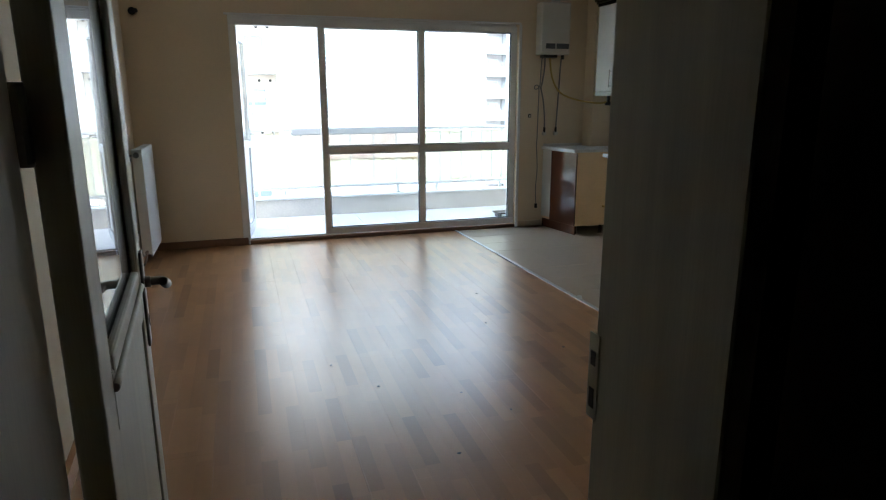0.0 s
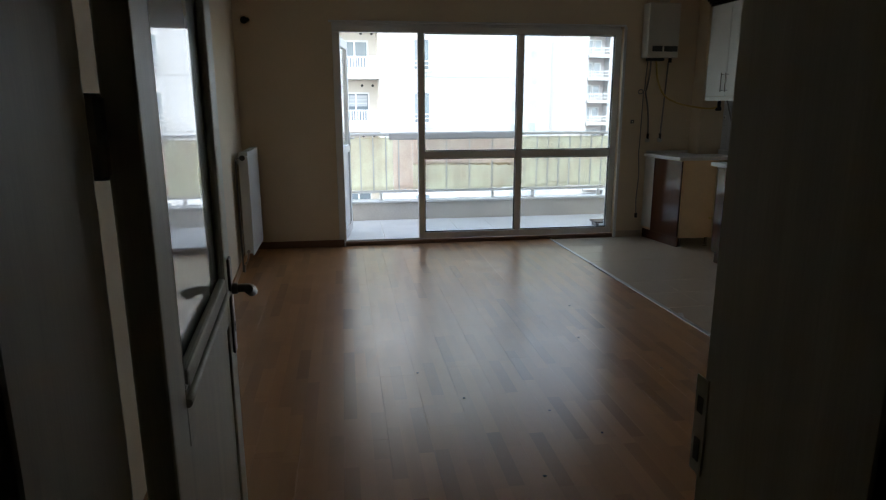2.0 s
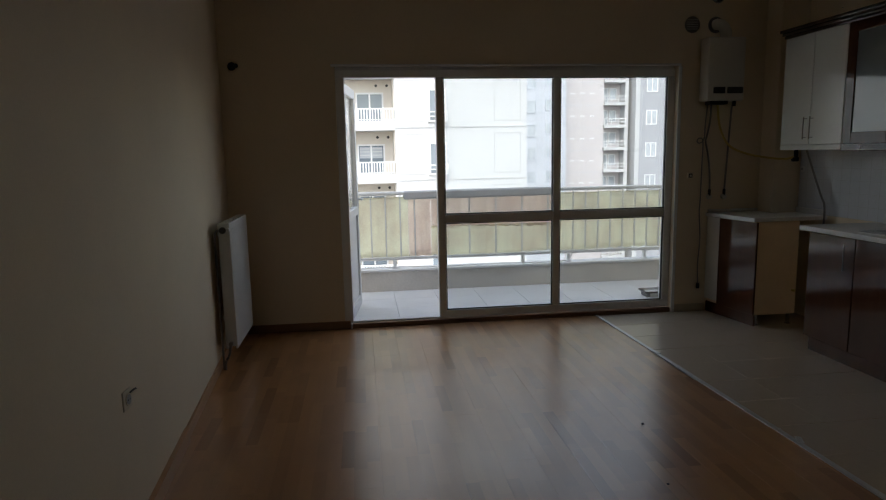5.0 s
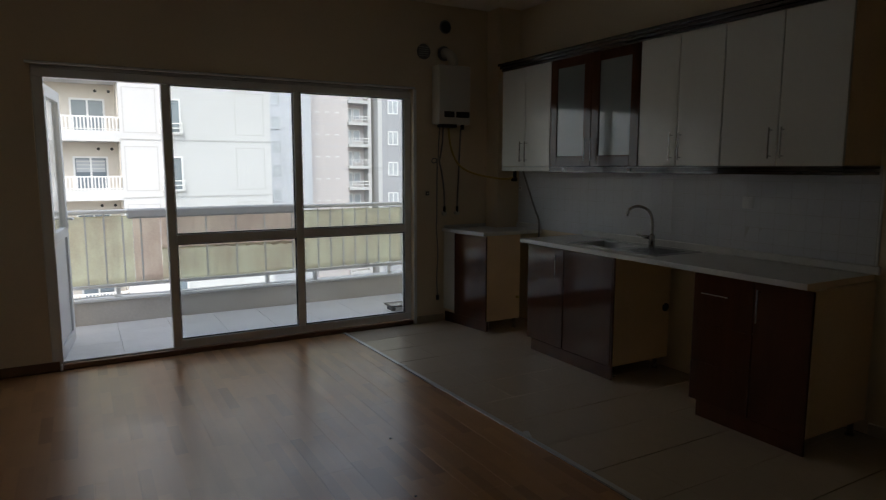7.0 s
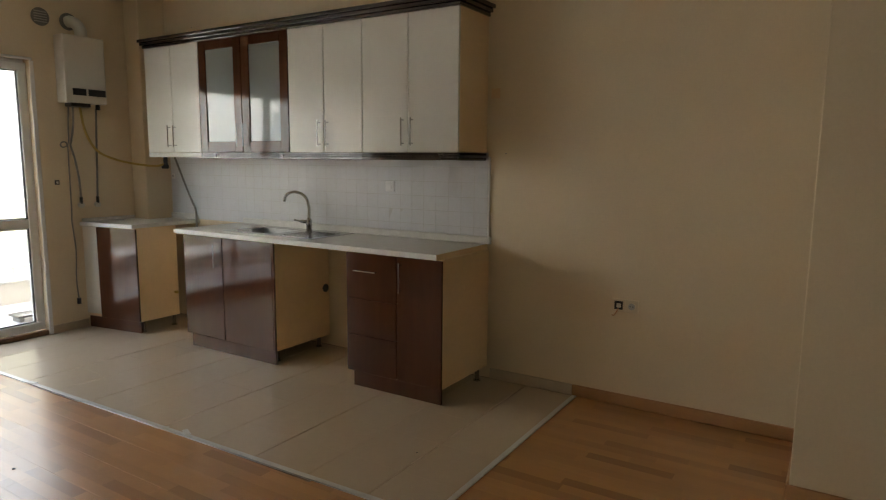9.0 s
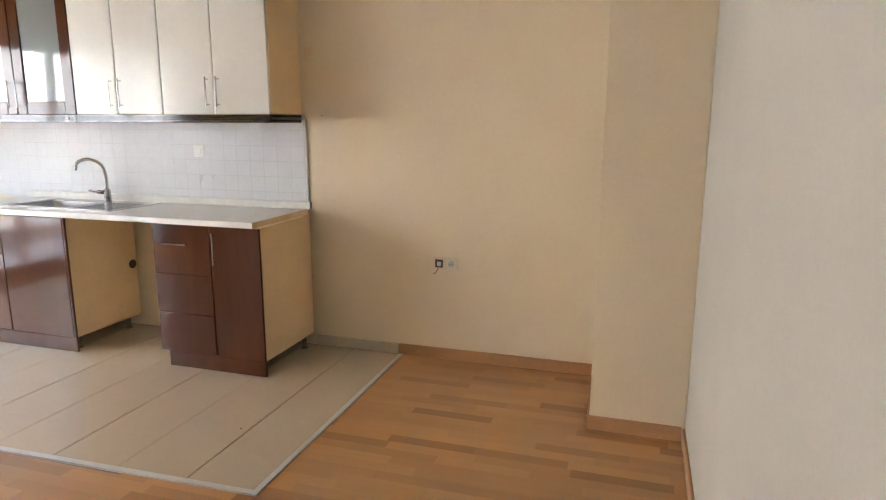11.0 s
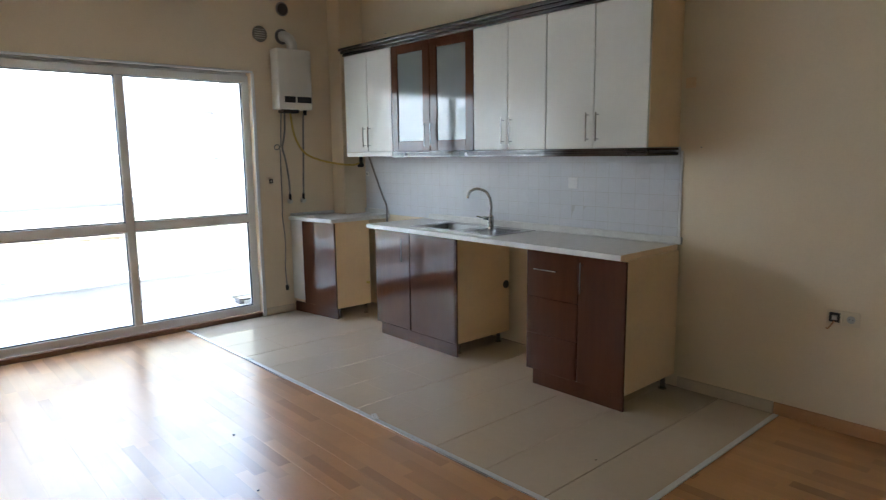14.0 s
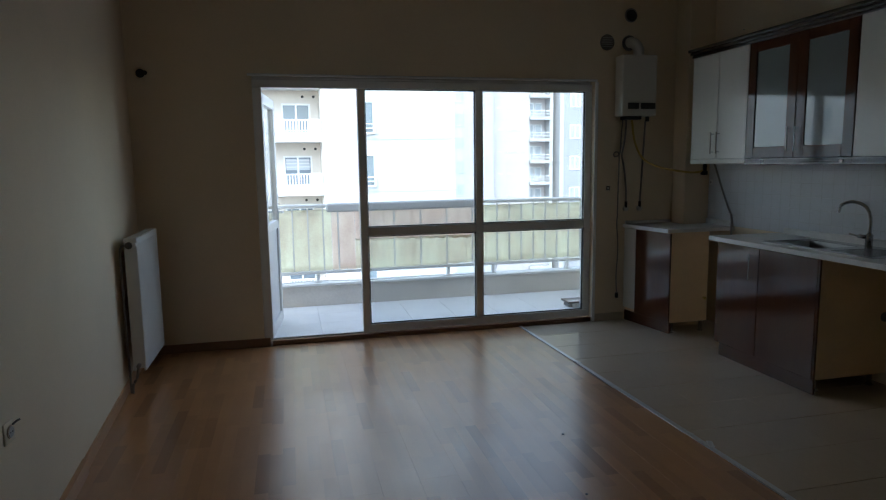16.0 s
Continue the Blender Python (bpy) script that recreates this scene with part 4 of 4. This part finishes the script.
# ---- balcony ----
YP, BR = 7.40, 3.75            # curb line; balcony's right end, assumed at the added wall
structure("floor_balcony", box(bmesh.new(), -1.4, YW + 0.25, -0.2, BR, YP + 0.16, -0.004), CONCRETE, "pale tiled balcony floor", "floor")
balc = bpy.data.objects["floor_balcony"]
structure("trim_balcony_curb", box(bmesh.new(), -1.4, YP, -0.004, BR, YP + 0.14, 0.235, bevel=0.012, seg=2), CONCRETE, "low rendered balcony curb", "kerb")
structure("trim_balcony_coping", box(bmesh.new(), -1.4, YP - 0.02, 0.236, BR, YP + 0.16, 0.262, bevel=0.006), RAILWHITE, "pale coping on the balcony curb", "trim")
structure("wall_balcony_left", box(bmesh.new(), -1.6, YW + 0.25, -0.2, -1.4, YP + 0.16, 1.1), CONCRETE, "rendered balcony end wall added out of view", "wall")
# unseen full-height wall, placed to cut light reaching the room's left wall
structure("wall_balcony_blocker", box(bmesh.new(), BR, YW + 0.25, -0.2, BR + 0.2, YP + 0.16, 2.919), CONCRETE, "rendered balcony end wall added out of view", "wall")


rail = thing("balcony_railing", (1.8, YP + 0.07, 0.262), "white metal balcony railing on the curb", "railing")
RY = YP + 0.07
box_part("top_rail", (-1.395, RY - 0.03, 1.085, BR - 0.005, RY + 0.03, 1.125), RAILWHITE, rail, bevel=0.012, seg=2)
box_part("bottom_rail", (-1.395, RY - 0.018, 0.355, BR - 0.005, RY + 0.018, 0.39), RAILWHITE, rail, bevel=0.004)
bal = None
for x in [-1.284 + 0.163 * i for i in range(13)] + [0.99 + 0.305 * i for i in range(5)] + [2.512 + 0.15 * i for i in range(9)]:
    if bal is None:
        bal = box_part("baluster", (-0.008, -0.008, 0.391, 0.008, 0.008, 1.084), RAILWHITE, rail, bevel=0.002)
        ob = bal
    else:
        ob = part("baluster", None, None, rail, mesh=bal.data)
    ob.location = Vector((x, RY, 0)) - rail.location
post = None
for x in (-0.55, 0.436, 1.915, 2.46, 3.394):
    if post is None:
        bm = bmesh.new()
        box(bm, -0.02, -0.02, 0.263, 0.02, 0.02, 0.354, bevel=0.004)
        box(bm, -0.035, -0.035, 0.2625, 0.035, 0.035, 0.272, bevel=0.002)
        post = part("post", bm, RAILWHITE, rail)
        ob = post
    else:
        ob = part("post", None, None, rail, mesh=post.data)
    ob.location = Vector((x, RY, 0)) - rail.location


def canvas(x0, x1, material, label, z0, z1, seed, dy=0.0):
    """A canvas sheet tied outside the balusters, rippled between them."""
    bm = bmesh.new()
    nx, nz = max(8, int((x1 - x0) / 0.03)), 8
    rngc = random.Random(seed)
    ph = rngc.uniform(0, 6)
    cols = []
    for side in (0, 1):
        g = []
        for i in range(nx + 1):
            x = x0 + (x1 - x0) * i / nx
            col = []
            for j in range(nz + 1):
                z = z0 + (z1 - z0) * j / nz
                zb = z - (0.02 * abs(math.sin((x + 1.32) * math.pi / 0.148)) + 0.012 * math.sin(x * 3 + ph)) * (1 - j / nz)
                y = RY + 0.024 + dy + 0.016 * abs(math.sin((x + 1.32) * math.pi / 0.148)) + 0.006 * math.sin(x * 23 + z * 9 + ph) + side * 0.004
                col.append(bm.verts.new((x, y, zb)))
            g.append(col)
        cols.append(g)
    for s, g in enumerate(cols):
        for i in range(nx):
            for j in range(nz):
                q = (g[i][j], g[i + 1][j], g[i + 1][j + 1], g[i][j + 1])
                bm.faces.new(q if s == 0 else q[::-1])
    for i in range(nx):
        for j in (0, nz):
            bm.faces.new((cols[0][i][j], cols[1][i][j], cols[1][i + 1][j], cols[0][i + 1][j]))
    for f in bm.faces:
        f.smooth = True
    bmesh.ops.recalc_face_normals(bm, faces=bm.faces)
    sheet = tagged(part("canvas_screen", bm, material), label, "balcony screen", "canvas screens")
    pts = [(x0 + (x1 - x0) * i / 6, RY + 0.030 + dy, z1 - 0.004 + 0.002 * math.sin(i * 2.1 + ph)) for i in range(7)]
    part("hem", tube(bmesh.new(), pts, 0.007, n=6), material, sheet, "rolled upper hem")
    return sheet


canvas(-1.38, 0.60, FABRIC_Y, "yellowed canvas screen tied to the railing", 0.40, 1.06, 1)
canvas(0.86, 2.26, FABRIC_Y, "yellowed canvas screen below a faded orange flap", 0.40, 0.72, 5)
canvas(2.262, BR - 0.015, FABRIC_Y, "yellowed canvas screen tied to the railing, patched", 0.40, 1.06, 3)
canvas(0.602, 0.858, FABRIC_O, "faded orange canvas strip tied to the railing", 0.41, 1.065, 2)
canvas(0.86, 2.26, FABRIC_O, "faded orange canvas flap over the yellow screen", 0.715, 1.065, 4, -0.005)
cv = thing("canvas_roll", (1.2, RY, 1.06), "pale rolled canvas edge over the top rail", "balcony screen")
bm = bmesh.new()
box(bm, 0.55, RY - 0.045, 1.04, 2.26, RY + 0.05, 1.135, bevel=0.02, seg=2)
for vv in bm.verts:
    vv.co.z += 0.008 * math.sin(vv.co.x * 7)
part("roll", bm, FACADE_W, cv)
tagged(part("balcony_cable", tube(bmesh.new(), [(-0.2, YP - 0.03, 0.275), (0.4, YP + 0.02, 0.285), (1.0, YP - 0.015, 0.275), (1.6, YP + 0.02, 0.28), (2.2, YP - 0.01, 0.275), (2.45, YP + 0.03, 0.29), (2.5, RY - 0.03, 0.37)], 0.006, n=6), RAILWHITE), "loose white cable lying along the balcony curb", "cable")
st = thing("balcony_stool", (3.10, 6.62, -0.004), "low dark shoe scraper on the balcony floor", "stool")
box_part("board", (2.98, 6.50, 0.055, 3.25, 6.70, 0.075), DARKTRIM, st, bevel=0.004)
for x in (3.02, 3.20):
    box_part("foot", (x - 0.02, 6.53, -0.003, x + 0.02, 6.67, 0.054), GREYHOSE, st, bevel=0.004)

# ---- houses across the street ----
GZ = -14.0
structure("ground", box(bmesh.new(), -600, -300, GZ - 0.5, 600, 900, GZ), GROUND, "grey asphalt street far below", "ground")


def far_window(parent, x0, x1, y, z0, z1, leaves=2, fw=0.07, rails=0, glass=None, trim=None):
    w = box_part("window", (x0, y - 0.03, z0, x1, y - 0.004, z1), glass or DARKGLASS, parent, "window pane, dark near and pale with painted haze far off", bevel=0)
    bm = bmesh.new()
    for b in ((x0 - fw, z0 - fw, x0, z1 + fw), (x1, z0 - fw, x1 + fw, z1 + fw), (x0, z0 - fw, x1, z0), (x0, z1, x1, z1 + fw)):
        box(bm, b[0], y - 0.09, b[1], b[2], y - 0.002, b[3])
    for i in range(1, leaves):
        xm = x0 + (x1 - x0) * i / leaves
        box(bm, xm - fw / 2, y - 0.07, z0, xm + fw / 2, y - 0.031, z1)
    part("frame", bm, trim or PVC, w, "window frame")
    if rails:
        bm = bmesh.new()
        for i in range(rails):
            z = z0 - 0.02 + i * 0.22
            box(bm, x0 - 0.12, y - 0.28, z, x1 + 0.12, y - 0.24, z + 0.05)
        for x in (x0 - 0.12, x1 + 0.08):
            box(bm, x, y - 0.28, z0 - 0.05, x + 0.04, y - 0.003, z0 + 0.5)
        part("guard_rail", bm, RAILWHITE, w, "white guard rails")


def outline(parent, x0, x1, y, z0, z1, w=0.038):
    bm = bmesh.new()
    for b in ((x0, z0, x0 + w, z1), (x1 - w, z0, x1, z1), (x0 + w, z0, x1 - w, z0 + w), (x0 + w, z1 - w, x1 - w, z1)):
        box(bm, b[0], y - 0.012, b[1], b[2], y - 0.002, b[3])
    part("panel_moulding", bm, GROOVE, parent, "grey panel moulding")


WY, S = 34.0, 2.72
hw = thing("apartment_building", (4, WY, GZ), "white apartment block with recessed balconies and panel mouldings", "building")
R0, R1 = -2.9, 1.95             # balcony recess
floors = range(-5, 5)
for b in ((-44, WY, GZ, R0, WY + 14, 19), (R1, WY, GZ, 8.93, WY + 14, 19), (R0 + 0.002, WY + 1.7, GZ, R1 - 0.002, WY + 14, 19)):
    box_part("wall", b, FACADE_W, hw, bevel=0)
box_part("recess_lining", (R0 + 0.01, WY + 1.66, GZ, R1 - 0.01, WY + 1.695, 19), RECESS, hw, "beige recess wall", bevel=0)
box_part("recess_cheek", (R1 - 0.05, WY + 0.3, GZ, R1 - 0.003, WY + 1.65, 19), RECESS, hw, "beige recess cheek", bevel=0)
box_part("roof", (-44.3, WY - 0.3, 19.01, 9.2, WY + 14.3, 19.4), FACADE_GREY, hw, bevel=0)
for k in floors:
    z = 0.12 + S * k
    sl = box_part("balcony_slab", (R0 + 0.002, WY - 0.05, z - 0.12, R1 - 0.002, WY + 1.655, z + 0.36), FACADE_W, hw, bevel=0)
    bm = bmesh.new()
    box(bm, R0, WY - 0.04, z + 0.95, R1 - 0.003, WY + 0.02, z + 1.01)
    box(bm, R0, WY - 0.03, z + 0.42, R1 - 0.003, WY + 0.01, z + 0.46)
    for i in range(33):
        x = R0 + 0.07 + i * 0.145
        box(bm, x, WY - 0.03, z + 0.36, x + 0.055, WY + 0.01, z + 0.95)
    part("balustrade", bm, RAILWHITE, sl, "white balustrade")
    box_part("string_course", (R1, WY - 0.03, z - 0.015, 8.93, WY - 0.003, z + 0.03), GROOVE, hw, bevel=0)
    far_window(hw, 0.06, 1.37, WY + 1.655, z + 0.37, z + 1.84, 2, 0.09)
    for dx in (1.08, 1.655):
        part("vent", cyl(bmesh.new(), (dx, WY + 1.62, z + 2.29), (dx, WY + 1.658, z + 2.29), 0.075, n=10), BLACK, hw, "round dark vent")
    far_window(hw, 3.78, 4.55, WY - 0.003, z + 0.33, z + 1.87, 1, 0.08, rails=3)
    outline(hw, 2.10, 3.54, WY, z + 0.30, z + 2.40)
    outline(hw, 7.16, 8.60, WY, z + 0.30, z + 2.40)
    outline(hw, -4.6, -3.2, WY, z + 0.30, z + 2.40)
    box_part("string_course", (-44, WY - 0.03, z - 0.015, R0, WY - 0.003, z + 0.03), GROOVE, hw, bevel=0)
    for x in (-25.6, -15.2):
        far_window(hw, x, x + 1.1, WY - 0.003, z + 0.33, z + 1.87, 1, 0.08, rails=3)
        outline(hw, x - 3.2, x - 1.9, WY, z + 0.30, z + 2.40)
for i in range(2):
    bl = box_part("roller_blind", (0.10 + 0.66 * i, WY + 1.60, 1.30, 0.66 + 0.66 * i, WY + 1.612, 1.90), HAZEGLASS, hw, "striped blind behind the pane", bevel=0)
    for z in (1.44, 1.62, 1.78):
        box_part("stripe", (0.10 + 0.66 * i, WY + 1.592, z, 0.66 + 0.66 * i, WY + 1.598, z + 0.05), FACADE_W, bl, bevel=0)
hb = thing("apartment_building", (24.5, 80, GZ), "blue-grey apartment tower with recessed windows", "building")
box_part("wall", (20.3, 80.3, GZ, 26.2, 92, 38), FACADE_BLUE, hb, bevel=0)
box_part("roof", (20.0, 80.0, 38.01, 26.5, 92.3, 38.5), FACADE_GREY, hb, bevel=0)
for k in range(-4, 10):
    z = 0.4 + 2.95 * k
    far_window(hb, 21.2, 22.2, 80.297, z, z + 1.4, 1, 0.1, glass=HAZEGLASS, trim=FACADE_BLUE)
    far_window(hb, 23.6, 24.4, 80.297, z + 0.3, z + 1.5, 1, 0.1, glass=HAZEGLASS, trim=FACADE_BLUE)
hp = thing("apartment_building", (32, 85, GZ), "rosy-grey apartment tower with stacked white balconies", "building")
PY = 85.0
for b in ((26.4, PY, GZ, 33.0, PY + 12, 40), (33.01, PY + 1.5, GZ, 35.89, PY + 12, 40)):
    box_part("wall", b, FACADE_PINK, hp, bevel=0)
box_part("pillar", (35.9, PY - 0.1, GZ, 36.4, PY + 12, 40), FACADE_W, hp, "white pillar", bevel=0)
box_part("roof", (26.2, PY - 0.3, 40.01, 36.5, PY + 12.2, 40.5), FACADE_GREY, hp, bevel=0)
for k in range(-4, 10):
    z = 0.02 + 2.98 * k
    sl = box_part("balcony", (32.9, PY - 0.5, z - 1.6, 35.88, PY + 1.48, z - 1.2), FACADE_W, hp, "white balcony slab", bevel=0)
    bm = bmesh.new()
    box(bm, 32.9, PY - 0.48, z - 0.45, 35.88, PY - 0.42, z - 0.35)
    box(bm, 32.9, PY - 0.48, z - 0.85, 35.88, PY - 0.42, z - 0.78)
    for i in range(4):
        box(bm, 32.9 + i * 0.97, PY - 0.48, z - 1.2, 32.97 + i * 0.97, PY - 0.42, z - 0.4)
    part("balustrade", bm, RAILWHITE, sl, "white balustrade")
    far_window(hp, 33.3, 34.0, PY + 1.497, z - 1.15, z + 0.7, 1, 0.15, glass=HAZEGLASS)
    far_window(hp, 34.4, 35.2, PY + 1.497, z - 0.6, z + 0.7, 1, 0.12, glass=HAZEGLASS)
    for x in (28.3, 29.68, 31.06):
        bm = bmesh.new()
        box(bm, x, PY - 0.1, z, x + 0.55, PY - 0.002, z + 0.10)
        box(bm, x, PY - 0.1, z - 0.12, x + 0.12, PY - 0.002, z)
        box(bm, x + 0.43, PY - 0.1, z - 0.12, x + 0.55, PY - 0.002, z)
        part("vent_hood", bm, PVC, hp, "small white vent hood")
    box_part("string_course", (26.4, PY - 0.012, z + 1.4, 32.9, PY - 0.003, z + 1.45), FACADE_BLUE, hp, bevel=0)
hg = thing("apartment_building", (41, 83, GZ), "dark grey apartment tower with white windows", "building")
box_part("wall", (37.6, 84, GZ, 47, 95, 42), FACADE_GREY, hg, bevel=0)
box_part("roof", (37.3, 83.7, 42.01, 47.3, 95.3, 42.5), FACADE_BLUE, hg, bevel=0)
box_part("corner_strip", (37.0, 83.9, GZ, 37.59, 95, 42), FACADE_W, hg, "white corner strip", bevel=0)
for k in range(-3, 8):
    z = 0.55 + 4.3 * k
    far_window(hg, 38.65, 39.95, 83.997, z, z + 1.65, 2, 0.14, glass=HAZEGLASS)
    sl = box_part("balcony", (42.0, 83.2, z - 1.5, 45, 83.99, z - 0.6), FACADE_W, hg, "white balcony parapet", bevel=0)
lo = thing("low_building", (4, 24, GZ), "pale low building with white windows in the street", "building")
box_part("wall", (-9, 40 - 12.5, GZ, 20, 33.5, -6.5), FACADE_PINK, lo, bevel=0)
box_part("roof", (-9.3, 27.2, -6.49, 20.3, 33.7, -6.2), FACADE_W, lo, bevel=0)

# ---- pieces: backsplash, tiles, boards ----
splash = structure("trim_backsplash", box(bmesh.new(), XK - 0.0086, 2.33, ctop + 0.002, XK - 0.0005, 5.738, 1.53), SPLASH_GROUT, "small white glazed tiles behind the worktop", "wall tiles")
structure("trim_backsplash_edge", box(bmesh.new(), XK - 0.013, 2.314, ctop + 0.045, XK - 0.0005, 2.328, 1.53, bevel=0.003), PVC, "white edge bead at the end of the wall tiles", "trim")
tm = None
for i in range(33):
    for j in range(6):
        z0 = ctop + 0.004 + j * 0.1018
        y0 = 2.332 + i * 0.1033
        if tm is None:
            ob = box_part("tile", (0, 0, 0, 0.0055, 0.1018, 0.1003), SPLASH, splash, bevel=0.0012)
            tm = ob.data
        else:
            ob = part("tile", None, None, splash, mesh=tm)
        ob.location = (XK - 0.0096 + 0.0006 * rng.random(), y0, z0)
        ob.rotation_euler = (0, rng.uniform(-0.004, 0.004), rng.uniform(-0.004, 0.004))
P = 0.3575
cut = {}
for j in range(12):
    gap = 0.0052 if j % 2 == 0 else 0.0022
    y0, y1 = max(1.688, 2.015 + (j - 1) * P), min(2.015 + j * P - gap, YW - 0.001)
    for i in range(6):
        xs = 2.372 - (0.5 * (y0 + y1) - 1.655) * 0.0272
        x1 = XK - 0.014 - i * P
        x0 = max(x1 - P + 0.0004, xs)
        if y1 - y0 < 0.03 or x1 - x0 < 0.03:
            continue
        key = (round(x1 - x0, 3), round(y1 - y0, 3))
        if key not in cut:
            ob = box_part("tile", (0, 0, 0, x1 - x0, y1 - y0, 0.006), TILE, floor_kitchen, bevel=0.0005)
            cut[key] = ob.data
        else:
            ob = part("tile", None, None, floor_kitchen, mesh=cut[key])
        ob.location = (x0, y0, -0.004 + 0.0004 * rng.random())
BW, BL = 0.1959, 1.29
for i in range(27):
    x0 = XL + 0.001 + i * BW
    x1 = min(x0 + BW - 0.0002, XK - 0.001)
    off = (i * 0.47) % 1.0 * BL
    y = YH + 0.001 - off
    while y < F0 - 0.05:
        y0, y1 = max(y, (YH + 0.001) if (x1 > DX0 and x0 < DX1) else YB + 0.001), min(y + BL - 0.0002, YW + 0.002)
        y += BL
        bx1 = x1
        if y1 - y0 < 0.02:
            continue
        mid = 2.225 + (5.96 - 0.5 * (y0 + y1)) * 0.0267
        if x0 > 2.34 or x1 > mid:
            if y0 >= 1.66 and x0 > mid:
                continue
            if y0 < 1.655 and y1 > 1.655 and x1 > mid:
                y1s = 1.655
                if x0 < mid:
                    if mid - x0 > 0.01:
                        ob = box_part("board", (x0, 1.6555, -0.011, mid, y1, 0.0), LAMINATE, floor, bevel=0.0003)
                y1 = y1s
            elif y0 >= 1.655:
                bx1 = min(x1, mid)
        if bx1 - x0 < 0.01 or y1 - y0 < 0.01:
            continue
        box_part("board", (x0, y0, -0.011, bx1, y1, 0.0), LAMINATE, floor, bevel=0.0003)
for i in range(12):
    for j in range(3):
        x0, y0 = -1.395 + i * 0.45, YW + 0.252 + j * 0.40
        w, hgt = min(0.4475, BR - 0.004 - x0), min(0.3975, YP - 0.002 - y0)
        if w > 0.05 and hgt > 0.05:
            box_part("tile", (x0, y0, -0.003, x0 + w, y0 + hgt, 0.012), BALCTILE, balc, bevel=0.001)
